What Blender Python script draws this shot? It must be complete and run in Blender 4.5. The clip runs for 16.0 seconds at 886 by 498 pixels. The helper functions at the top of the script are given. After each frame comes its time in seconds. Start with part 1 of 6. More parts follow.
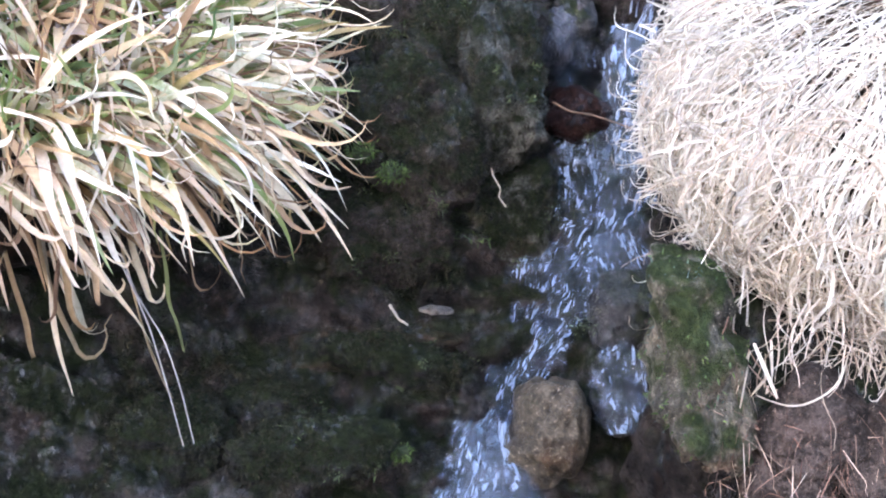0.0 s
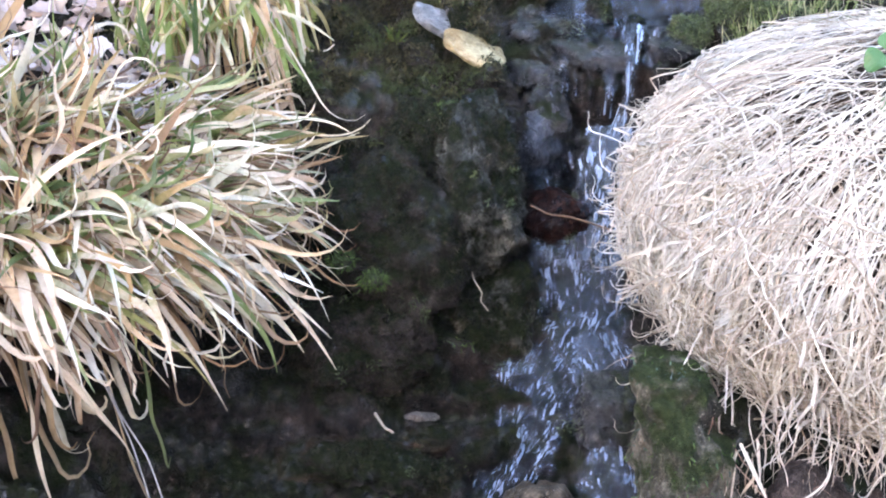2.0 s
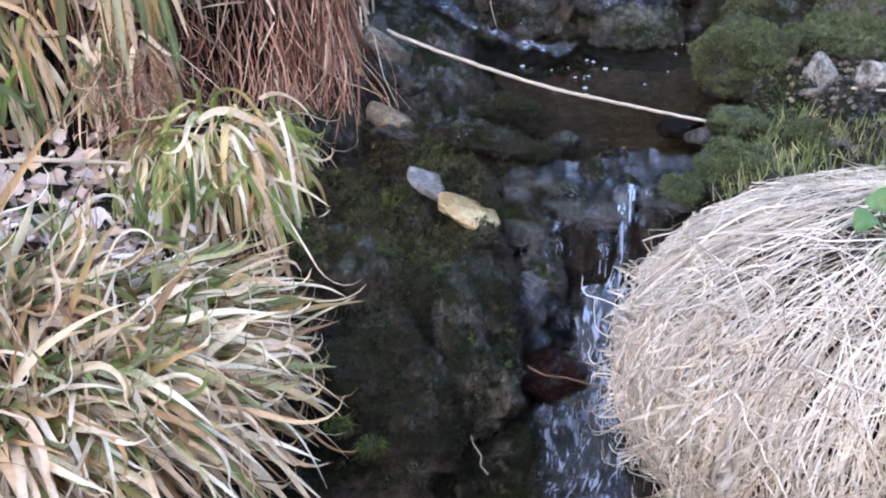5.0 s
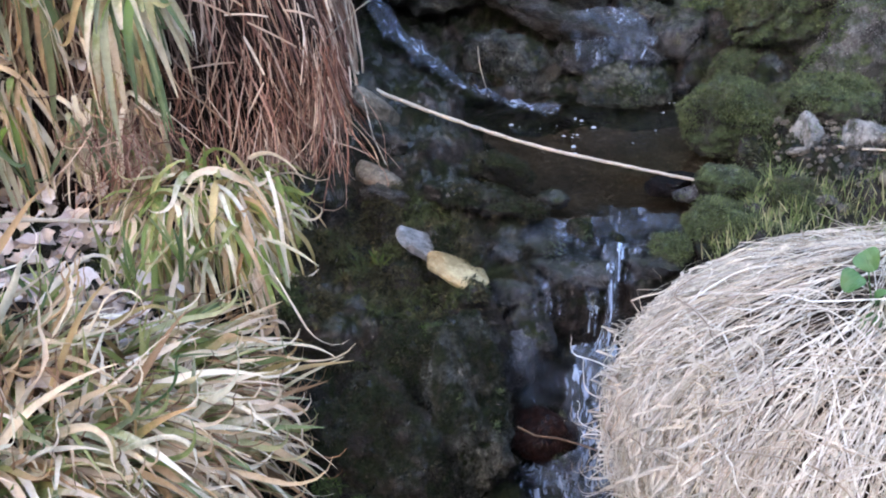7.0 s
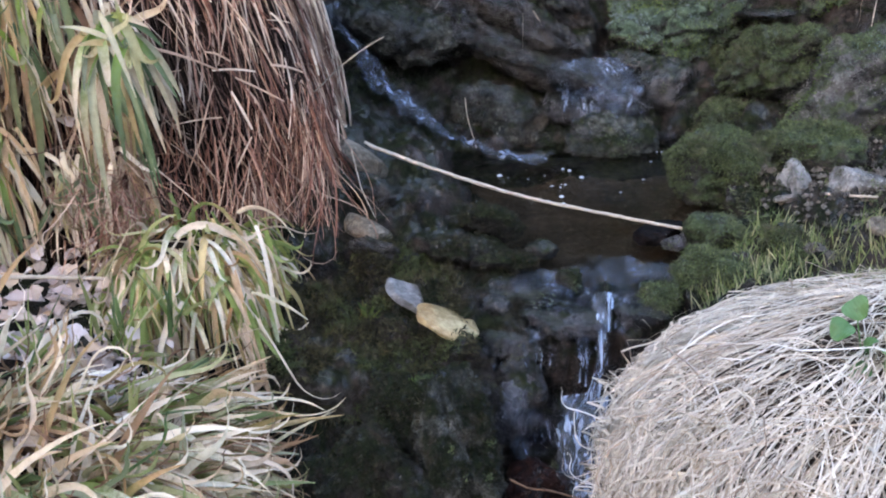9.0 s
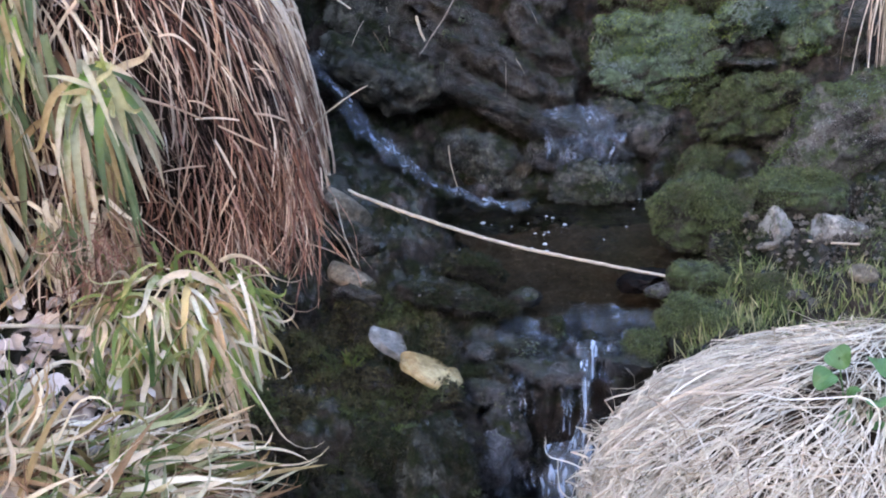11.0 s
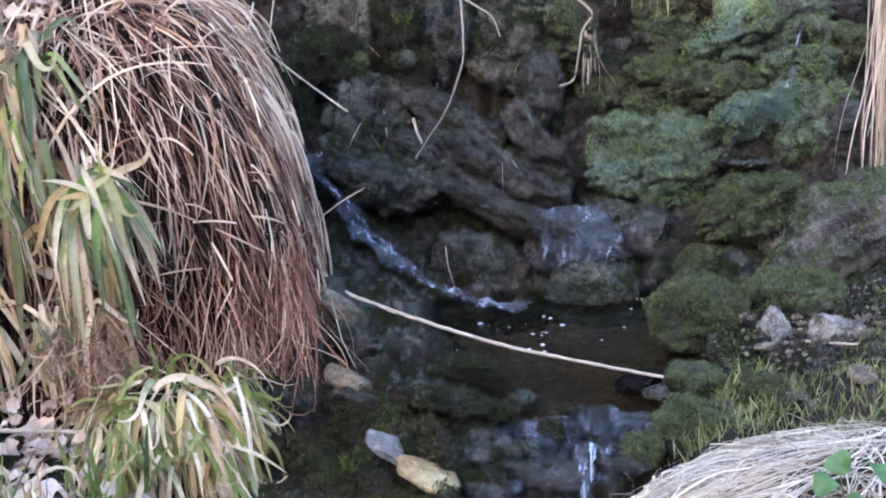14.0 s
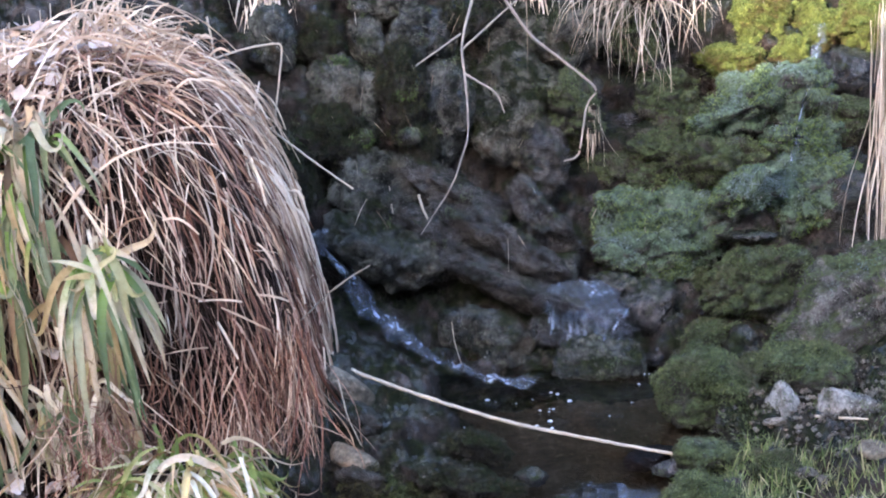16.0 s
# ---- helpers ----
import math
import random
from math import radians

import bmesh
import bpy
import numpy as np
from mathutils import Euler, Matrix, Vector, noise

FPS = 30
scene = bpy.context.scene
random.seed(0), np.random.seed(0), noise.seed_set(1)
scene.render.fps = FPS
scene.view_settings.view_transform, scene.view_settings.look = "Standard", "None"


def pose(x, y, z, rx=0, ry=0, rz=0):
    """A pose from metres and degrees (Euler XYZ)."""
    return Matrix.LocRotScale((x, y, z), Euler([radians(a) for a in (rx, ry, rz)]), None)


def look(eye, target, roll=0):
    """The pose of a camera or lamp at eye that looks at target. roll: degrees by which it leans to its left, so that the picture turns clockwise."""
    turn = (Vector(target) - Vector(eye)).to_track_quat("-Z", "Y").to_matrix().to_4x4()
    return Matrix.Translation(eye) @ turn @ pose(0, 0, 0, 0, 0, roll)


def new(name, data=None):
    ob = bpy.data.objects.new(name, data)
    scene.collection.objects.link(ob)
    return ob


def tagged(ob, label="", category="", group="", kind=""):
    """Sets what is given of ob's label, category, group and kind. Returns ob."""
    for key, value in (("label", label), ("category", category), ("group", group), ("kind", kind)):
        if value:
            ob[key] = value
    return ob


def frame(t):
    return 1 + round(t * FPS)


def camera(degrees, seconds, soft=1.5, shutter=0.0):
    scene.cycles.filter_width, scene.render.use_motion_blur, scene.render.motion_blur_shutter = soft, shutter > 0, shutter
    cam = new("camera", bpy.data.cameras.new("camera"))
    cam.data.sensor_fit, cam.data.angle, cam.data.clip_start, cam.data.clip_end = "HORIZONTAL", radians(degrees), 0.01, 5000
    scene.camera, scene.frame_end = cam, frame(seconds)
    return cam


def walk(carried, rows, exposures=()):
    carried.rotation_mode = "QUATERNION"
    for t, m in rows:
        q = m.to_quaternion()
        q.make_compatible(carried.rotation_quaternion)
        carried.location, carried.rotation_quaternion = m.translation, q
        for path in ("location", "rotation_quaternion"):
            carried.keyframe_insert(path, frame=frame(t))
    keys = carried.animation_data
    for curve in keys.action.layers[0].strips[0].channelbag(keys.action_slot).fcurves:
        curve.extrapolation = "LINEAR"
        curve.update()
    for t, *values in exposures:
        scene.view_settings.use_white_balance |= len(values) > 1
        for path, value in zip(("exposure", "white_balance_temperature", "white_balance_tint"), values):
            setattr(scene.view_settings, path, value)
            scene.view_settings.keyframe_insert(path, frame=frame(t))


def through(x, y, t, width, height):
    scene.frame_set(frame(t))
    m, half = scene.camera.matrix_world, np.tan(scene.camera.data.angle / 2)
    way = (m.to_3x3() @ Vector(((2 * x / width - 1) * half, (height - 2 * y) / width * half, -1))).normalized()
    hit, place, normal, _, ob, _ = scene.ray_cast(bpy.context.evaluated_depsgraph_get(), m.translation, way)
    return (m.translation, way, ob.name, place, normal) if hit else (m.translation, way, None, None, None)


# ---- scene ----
cam = camera(36.0, 16.0, soft=2.0)
# seconds, eye, yaw, pitch, roll
PATH = [
    (0, (0.0000, 0.0000, 1.2500), -0.02, -39.34, -0.15),
    (0.5, (0.0008, 0.0010, 1.2518), -0.36, -38.74, -0.82),
    (1, (0.0021, 0.0024, 1.2546), -0.93, -37.81, -1.00),
    (1.5, (0.0040, 0.0047, 1.2589), -0.88, -36.38, -1.15),
    (2, (0.0055, 0.0066, 1.2624), -0.90, -35.23, -1.44),
    (2.5, (0.0076, 0.0091, 1.2671), -0.66, -33.67, -1.89),
    (3, (0.0085, 0.0101, 1.2691), -0.69, -33.01, -1.96),
    (3.5, (0.0094, 0.0112, 1.2711), -0.57, -32.36, -2.22),
    (4, (0.0105, 0.0124, 1.2734), -0.62, -31.58, -2.29),
    (4.5, (0.0118, 0.0140, 1.2765), -0.71, -30.58, -2.49),
    (5, (0.0141, 0.0167, 1.2816), -1.12, -28.89, -2.46),
    (7.5, (0.0174, 0.0208, 1.2891), -1.78, -26.38, -2.37),
    (8, (0.0181, 0.0215, 1.2906), -1.95, -25.90, -2.52),
    (8.5, (0.0192, 0.0228, 1.2930), -2.12, -25.09, -2.67),
    (9, (0.0199, 0.0236, 1.2946), -2.23, -24.58, -2.76),
    (11.5, (0.0234, 0.0278, 1.3024), -3.20, -21.99, -2.57),
    (12, (0.0245, 0.0291, 1.3049), -3.23, -21.15, -2.78),
    (12.5, (0.0254, 0.0302, 1.3071), -3.25, -20.45, -2.88),
    (13, (0.0264, 0.0315, 1.3093), -3.21, -19.69, -3.05),
    (13.5, (0.0270, 0.0322, 1.3107), -3.13, -19.26, -3.19),
    (14, (0.0277, 0.0330, 1.3122), -3.28, -18.73, -2.63),
    (14.5, (0.0282, 0.0335, 1.3133), -3.09, -18.40, -3.37),
    (15, (0.0292, 0.0347, 1.3155), -3.21, -17.64, -3.31),
    (15.5, (0.0308, 0.0367, 1.3192), -3.11, -16.42, -3.11),
    (16, (0.0318, 0.0379, 1.3214), -3.12, -15.69, -3.09),
]
EXPOSURES = [(0.0, 4.5, 6550, 21), (1.0, 4.48, 6550, 21), (3.0, 4.02, 6650, 22), (5.0, 3.88, 6700, 22), (9.0, 3.58, 6600, 20), (12.5, 3.66, 6500, 22), (16.0, 3.8, 6250, 22)]
walk(cam, [(t, pose(*eye, 90 + pitch, 0, yaw) @ pose(0, 0, 0, 0, 0, roll)) for t, eye, yaw, pitch, roll in PATH], EXPOSURES)

# ---- light: open sky over a shaded ravine ----
SUN_UP, SUN_ROUND = radians(18), radians(212)
world = bpy.data.worlds.new("sky")
scene.world = world
world.use_nodes = True
wn = world.node_tree.nodes
sky = wn.new("ShaderNodeTexSky")
sky.sky_type = "NISHITA"
sky.sun_disc = False
sky.sun_elevation, sky.sun_rotation = SUN_UP, SUN_ROUND
sky.dust_density = 2.0
world.node_tree.links.new(sky.outputs[0], wn["Background"].inputs[0])
wn["Background"].inputs[1].default_value = 0.15
sun_data = bpy.data.lights.new("sun", "SUN")
sun_data.energy, sun_data.angle, sun_data.color = 2.0, radians(0.5), (1.0, 0.94, 0.84)
sun = new("sun", sun_data)
sun_way = Vector((math.sin(SUN_ROUND) * math.cos(SUN_UP), math.cos(SUN_ROUND) * math.cos(SUN_UP), math.sin(SUN_UP)))
sun.matrix_world = look(sun_way * 30, (0, 0, 0))

rng = np.random.default_rng(7)


# ---- materials ----
def nodes_of(name):
    m = bpy.data.materials.new(name)
    m.use_nodes = True
    t = m.node_tree
    return m, t, t.nodes["Principled BSDF"], (lambda a, b: t.links.new(a, b))


def ramp(t, stops, interpolation="LINEAR"):
    r = t.nodes.new("ShaderNodeValToRGB")
    e = r.color_ramp.elements
    r.color_ramp.interpolation = interpolation
    while len(e) < len(stops):
        e.new(0.5)
    for el, (p, c) in zip(e, stops):
        el.position, el.color = p, (*c, 1)
    return r


def noise_node(t, vector, scale, detail=6.0, rough=0.6, distort=0.0):
    n = t.nodes.new("ShaderNodeTexNoise")
    n.inputs["Scale"].default_value, n.inputs["Detail"].default_value = scale, detail
    n.inputs["Roughness"].default_value, n.inputs["Distortion"].default_value = rough, distort
    t.links.new(vector, n.inputs["Vector"])
    return n


def mapped(t, out, scale):
    m = t.nodes.new("ShaderNodeMapping")
    m.inputs["Scale"].default_value = scale
    t.links.new(out, m.inputs["Vector"])
    return m.outputs[0]


def math_node(t, op, a, b=None, clamp=False):
    n = t.nodes.new("ShaderNodeMath")
    n.operation, n.use_clamp = op, clamp
    for i, v in enumerate((a, b)):
        if v is None:
            continue
        if isinstance(v, (int, float)):
            n.inputs[i].default_value = v
        else:
            t.links.new(v, n.inputs[i])
    return n.outputs[0]


def mix_color(t, fac, a, b):
    n = t.nodes.new("ShaderNodeMix")
    n.data_type = "RGBA"
    t.links.new(fac, n.inputs[0])
    for i, v in ((6, a), (7, b)):
        if isinstance(v, tuple):
            n.inputs[i].default_value = (*v, 1)
        else:
            t.links.new(v, n.inputs[i])
    return n.outputs[2]


def rock_material(name, dark, light, rough=(0.3, 0.65), moss=0.0, moss_a=(0.02, 0.04, 0.008), moss_b=(0.09, 0.14, 0.03), streak=1.0, grain=14.0, bump=0.8, film=0.0, speck=0.5):
    """Stone with patches, grain, specks and fine cracks; moss is the share of moss, film a skin of water on it all."""
    m, t, p, link = nodes_of(name)
    co = t.nodes.new("ShaderNodeNewGeometry")
    pos = co.outputs["Position"]
    pos_s = mapped(t, pos, (1, 1, streak))
    big = noise_node(t, pos_s, grain * 0.35, 5, 0.6, 0.6)
    fine = noise_node(t, pos_s, grain * 3.2, 8, 0.75)
    both = math_node(t, "ADD", math_node(t, "MULTIPLY", big.outputs[0], 0.5), math_node(t, "MULTIPLY", fine.outputs[0], 0.5))
    mid = tuple(a * 0.65 + b * 0.35 for a, b in zip(dark, light))
    base = ramp(t, [(0.42, dark), (0.5, mid), (0.58, light)])
    link(both, base.inputs[0])
    col = base.outputs[0]
    hue = noise_node(t, pos, grain * 0.5, 3, 0.5)
    rust = ramp(t, [(0.55, (0, 0, 0)), (0.7, (1, 1, 1))])
    link(hue.outputs[0], rust.inputs[0])
    col = mix_color(t, math_node(t, "MULTIPLY", rust.outputs[0], 0.4), col, (mid[0] * 1.7, mid[1] * 1.0, mid[2] * 0.6))
    specks = noise_node(t, pos, grain * 9, 3, 0.6)
    spots = ramp(t, [(0.6, (0, 0, 0)), (0.68, (1, 1, 1))])
    link(specks.outputs[0], spots.inputs[0])
    col = mix_color(t, math_node(t, "MULTIPLY", spots.outputs[0], speck), col, tuple(min(1, c * 2.4) for c in light))
    rr = ramp(t, [(0.42, (rough[0],) * 3), (0.6, (rough[1],) * 3)])
    wet = noise_node(t, pos, grain * 0.8, 4, 0.65)
    link(wet.outputs[0], rr.inputs[0])
    rough_out = rr.outputs[0]
    if moss > 0:
        sep = t.nodes.new("ShaderNodeSeparateXYZ")
        link(co.outputs["Normal"], sep.inputs[0])
        patch = noise_node(t, pos, grain * 0.6, 6, 0.65, 0.4)
        amount = math_node(t, "ADD", math_node(t, "MULTIPLY", sep.outputs[2], 0.22), patch.outputs[0])
        edge = ramp(t, [(0.59 - 0.36 * moss, (0, 0, 0)), (0.76 - 0.36 * moss, (1, 1, 1))])
        link(amount, edge.inputs[0])
        tone = noise_node(t, pos, grain * 2.0, 7, 0.8)
        green = ramp(t, [(0.36, moss_a), (0.52, tuple((a + b) / 2 for a, b in zip(moss_a, moss_b))), (0.66, moss_b)])
        link(tone.outputs[0], green.inputs[0])
        col = mix_color(t, edge.outputs[0], col, green.outputs[0])
        mx = t.nodes.new("ShaderNodeMix")
        link(edge.outputs[0], mx.inputs[0])
        link(rough_out, mx.inputs[2])
        mx.inputs[3].default_value = 0.85
        rough_out = mx.outputs[0]
    p.inputs["Specular IOR Level"].default_value = 0.08
    link(col, p.inputs["Base Color"])
    link(rough_out, p.inputs["Roughness"])
    b1 = t.nodes.new("ShaderNodeBump")
    b1.inputs["Strength"].default_value, b1.inputs["Distance"].default_value = min(1, bump), 0.03
    link(both, b1.inputs["Height"])
    crack = t.nodes.new("ShaderNodeTexVoronoi")
    crack.feature = "DISTANCE_TO_EDGE"
    crack.inputs["Scale"].default_value = grain * 1.1
    warp = noise_node(t, pos_s, grain * 1.5, 4, 0.6)
    shift = t.nodes.new("ShaderNodeVectorMath")
    shift.operation = "MULTIPLY_ADD"
    link(warp.outputs["Color"], shift.inputs[0])
    shift.inputs[1].default_value = (0.06, 0.06, 0.06)
    link(pos_s, shift.inputs[2])
    link(shift.outputs[0], crack.inputs["Vector"])
    gap = ramp(t, [(0.0, (0, 0, 0)), (0.08, (1, 1, 1))])
    link(crack.outputs["Distance"], gap.inputs[0])
    b3 = t.nodes.new("ShaderNodeBump")
    b3.inputs["Strength"].default_value, b3.inputs["Distance"].default_value = min(1, bump * 0.7), 0.006
    link(gap.outputs[0], b3.inputs["Height"])
    link(b1.outputs[0], b3.inputs["Normal"])
    b2 = t.nodes.new("ShaderNodeBump")
    b2.inputs["Strength"].default_value, b2.inputs["Distance"].default_value = min(1, bump), 0.006
    link(specks.outputs[0], b2.inputs["Height"])
    link(b3.outputs[0], b2.inputs["Normal"])
    link(b2.outputs[0], p.inputs["Normal"])
    if film:
        damp = noise_node(t, mapped(t, pos, (1, 1, 0.5)), grain * 4.5, 4, 0.6)
        share = math_node(t, "ADD", math_node(t, "MULTIPLY", wet.outputs[0], 0.55), math_node(t, "MULTIPLY", damp.outputs[0], 0.45))
        sheen = ramp(t, [(0.41 + 0.05 * film, (1, 1, 1)), (0.45 + 0.05 * film, (0, 0, 0))])
        link(share, sheen.inputs[0])
        link(sheen.outputs[0], p.inputs["Coat Weight"])
        p.inputs["Coat Roughness"].default_value = 0.04
        p.inputs["Coat IOR"].default_value = 1.5
        drip = noise_node(t, mapped(t, pos, (1, 1, 0.35)), grain * 3.2, 5, 0.65, 0.5)
        b4 = t.nodes.new("ShaderNodeBump")
        b4.inputs["Strength"].default_value, b4.inputs["Distance"].default_value = 1.0, 0.025
        link(drip.outputs[0], b4.inputs["Height"])
        link(b4.outputs[0], p.inputs["Coat Normal"])
    return m


def blade_material(name, tones, base=None, rough=0.55, through=0.35, patch=None):
    """Leaves and stems: a tone for each blade, another towards its root, fine veins along it."""
    m, t, p, link = nodes_of(name)
    geo = t.nodes.new("ShaderNodeNewGeometry")
    uv = t.nodes.new("ShaderNodeUVMap")
    sep = t.nodes.new("ShaderNodeSeparateXYZ")
    link(uv.outputs[0], sep.inputs[0])
    own = ramp(t, [(i / max(1, len(tones) - 1), c) for i, c in enumerate(tones)])
    info = t.nodes.new("ShaderNodeObjectInfo")
    chance = math_node(t, "FRACT", math_node(t, "ADD", geo.outputs["Random Per Island"], info.outputs["Random"]))
    link(chance, own.inputs[0])
    col = own.outputs[0]
    blot = noise_node(t, geo.outputs["Position"], 60, 4, 0.7)
    if base:
        fade = ramp(t, [(0.25, (1, 1, 1)), (0.7, (0, 0, 0))])
        link(math_node(t, "ADD", sep.outputs[1], math_node(t, "MULTIPLY", math_node(t, "SUBTRACT", blot.outputs[0], 0.5), 0.5)), fade.inputs[0])
        keep = math_node(t, "MULTIPLY", fade.outputs[0], math_node(t, "GREATER_THAN", math_node(t, "FRACT", math_node(t, "MULTIPLY", chance, 7.31)), 0.56))
        col = mix_color(t, keep, col, base)
    if patch:
        where = noise_node(t, geo.outputs["Position"], 9, 4, 0.6, 0.5)
        there = ramp(t, [(0.51, (0, 0, 0)), (0.6, (1, 1, 1))])
        link(where.outputs[0], there.inputs[0])
        col = mix_color(t, math_node(t, "MULTIPLY", there.outputs[0], 0.8), col, patch)
    dim = ramp(t, [(0.3, (0.75, 0.7, 0.63)), (0.55, (1, 1, 1))])
    link(blot.outputs[0], dim.inputs[0])
    mul = t.nodes.new("ShaderNodeMix")
    mul.data_type, mul.blend_type = "RGBA", "MULTIPLY"
    mul.inputs[0].default_value = 0.8
    link(col, mul.inputs[6])
    link(dim.outputs[0], mul.inputs[7])
    link(mul.outputs[2], p.inputs["Base Color"])
    p.inputs["Roughness"].default_value = rough
    p.inputs["Specular IOR Level"].default_value = 0.3 if rough > 0.5 else 0.5
    vein = t.nodes.new("ShaderNodeTexWave")
    vein.inputs["Scale"].default_value = 3.0
    link(uv.outputs[0], vein.inputs["Vector"])
    b = t.nodes.new("ShaderNodeBump")
    b.inputs["Strength"].default_value, b.inputs["Distance"].default_value = 0.4, 0.001
    link(vein.outputs[0], b.inputs["Height"])
    link(b.outputs[0], p.inputs["Normal"])
    if through:
        tr = t.nodes.new("ShaderNodeBsdfTranslucent")
        link(mul.outputs[2], tr.inputs[0])
        mx = t.nodes.new("ShaderNodeMixShader")
        mx.inputs[0].default_value = through
        link(p.outputs[0], mx.inputs[1])
        link(tr.outputs[0], mx.inputs[2])
        link(mx.outputs[0], t.nodes["Material Output"].inputs[0])
    return m


def water_material_edge(t, link, shader, uv_name="Edge"):
    """Lets the water thin out to nothing along its ragged sides."""
    uv = t.nodes.new("ShaderNodeUVMap")
    uv.uv_map = uv_name
    sep = t.nodes.new("ShaderNodeSeparateXYZ")
    link(uv.outputs[0], sep.inputs[0])
    pos = t.nodes.new("ShaderNodeNewGeometry")
    n = noise_node(t, pos.outputs["Position"], 28, 5, 0.7)
    far = math_node(t, "ADD", math_node(t, "ABSOLUTE", sep.outputs[0]), math_node(t, "MULTIPLY", math_node(t, "SUBTRACT", n.outputs[0], 0.5), 1.5))
    r = ramp(t, [(0.62, (0, 0, 0)), (0.78, (1, 1, 1))])
    link(far, r.inputs[0])
    clear = t.nodes.new("ShaderNodeBsdfTransparent")
    mx = t.nodes.new("ShaderNodeMixShader")
    link(r.outputs[0], mx.inputs[0])
    link(shader, mx.inputs[1])
    link(clear.outputs[0], mx.inputs[2])
    link(mx.outputs[0], t.nodes["Material Output"].inputs[0])


def water_material(name, tint, foam, along, rough=0.06, ripple=0.5, size=30.0, cover=0.85, milk=0.0):
    """Clear water over the bed; foam is the share of white water and painted sky shine, along stretches the ripples
    down the flow.
    """
    m, t, p, link = nodes_of(name)
    uv = t.nodes.new("ShaderNodeUVMap")
    p.inputs["Base Color"].default_value = (*tint, 1)
    p.inputs["Transmission Weight"].default_value = 1.0
    p.inputs["IOR"].default_value = 1.33
    p.inputs["Roughness"].default_value = rough
    v = mapped(t, uv.outputs[0], (1, along, 1))
    a = noise_node(t, v, size, 4, 0.6, 0.5)
    c = noise_node(t, v, size * 2.6, 3, 0.6, 0.3)
    h = math_node(t, "ADD", a.outputs[0], math_node(t, "MULTIPLY", c.outputs[0], 0.4))
    b = t.nodes.new("ShaderNodeBump")
    b.inputs["Strength"].default_value, b.inputs["Distance"].default_value = ripple, 0.02
    link(h, b.inputs["Height"])
    link(b.outputs[0], p.inputs["Normal"])
    if foam > 0:
        white = t.nodes.new("ShaderNodeBsdfPrincipled")
        white.inputs["Base Color"].default_value = (0.42, 0.51, 0.64, 1)
        white.inputs["Roughness"].default_value = 0.35
        link(b.outputs[0], white.inputs["Normal"])
        patches = noise_node(t, mapped(t, uv.outputs[0], (1, 0.5, 1)), size * 0.25, 3, 0.5)
        mask = math_node(t, "ADD", math_node(t, "MULTIPLY", a.outputs[0], 0.65), math_node(t, "MULTIPLY", patches.outputs[0], 0.35))
        r = ramp(t, [(0.64 - 0.3 * foam, (0, 0, 0)), (0.77 - 0.3 * foam, (1, 1, 1))])
        link(mask, r.inputs[0])
        mx = t.nodes.new("ShaderNodeMixShader")
        link(math_node(t, "ADD", math_node(t, "MULTIPLY", r.outputs[0], cover), milk), mx.inputs[0])
        link(p.outputs[0], mx.inputs[1])
        link(white.outputs[0], mx.inputs[2])
        water_material_edge(t, link, mx.outputs[0])
    return m


GREEN = dict(moss_a=(0.01, 0.017, 0.009), moss_b=(0.095, 0.145, 0.085))
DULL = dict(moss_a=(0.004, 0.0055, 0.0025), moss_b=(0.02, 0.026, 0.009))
OLIVE = dict(moss_a=(0.008, 0.011, 0.005), moss_b=(0.09, 0.115, 0.05))
GOLD = dict(moss_a=(0.012, 0.014, 0.004), moss_b=(0.12, 0.14, 0.03))
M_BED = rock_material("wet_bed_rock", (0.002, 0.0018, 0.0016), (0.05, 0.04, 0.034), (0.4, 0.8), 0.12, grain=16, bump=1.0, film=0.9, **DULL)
M_WET = rock_material("wet_rock", (0.004, 0.004, 0.004), (0.05, 0.048, 0.047), (0.2, 0.6), 0.05, grain=16, bump=0.6, film=2.0, **DULL)
M_LEDGE = rock_material("dripping_ledge_rock", (0.003, 0.003, 0.003), (0.045, 0.042, 0.042), (0.15, 0.5), 0.05, streak=0.3, grain=24, bump=0.8, film=3.2, **DULL)
# red-brown rock, darkened as well to paint the shade of its recess
M_RED = rock_material("red_brown_wet_rock", (0.004, 0.0016, 0.0012), (0.034, 0.014, 0.0095), (0.2, 0.5), 0.0, grain=20, bump=0.8, film=0.8)
M_SHELF = rock_material("brown_wet_shelf", (0.01, 0.0065, 0.004), (0.06, 0.042, 0.027), (0.3, 0.6), 0.08, grain=16, bump=0.8, film=0.6, **DULL)
M_DARK = rock_material("dark_rock", (0.004, 0.004, 0.0035), (0.115, 0.118, 0.1), (0.4, 0.8), 0.14, grain=18, bump=1.0, film=1.3, **DULL)
M_BROWN = rock_material("brown_rock", (0.003, 0.0026, 0.0022), (0.056, 0.05, 0.043), (0.35, 0.7), 0.05, streak=2.5, grain=20, bump=1.0, film=2.2, **DULL)
M_UMBER = rock_material("brown_damp_rock", (0.003, 0.002, 0.002), (0.075, 0.058, 0.05), (0.45, 0.8), 0.2, grain=20, bump=1.0, film=0.35, **DULL)
M_PILLAR = rock_material("grey_olive_rock", (0.016, 0.016, 0.0135), (0.16, 0.16, 0.138), (0.45, 0.8), 0.3, grain=24, bump=1.0, film=0.2, **DULL)
M_LILAC = rock_material("pale_wet_rock", (0.014, 0.014, 0.016), (0.125, 0.125, 0.138), (0.2, 0.5), 0.0, streak=0.4, grain=22, bump=1.0, film=2.2)
M_MOSS = rock_material("mossy_rock", (0.008, 0.0075, 0.006), (0.07, 0.064, 0.055), (0.45, 0.8), 0.5, grain=20, bump=1.0, film=0.6, **OLIVE)
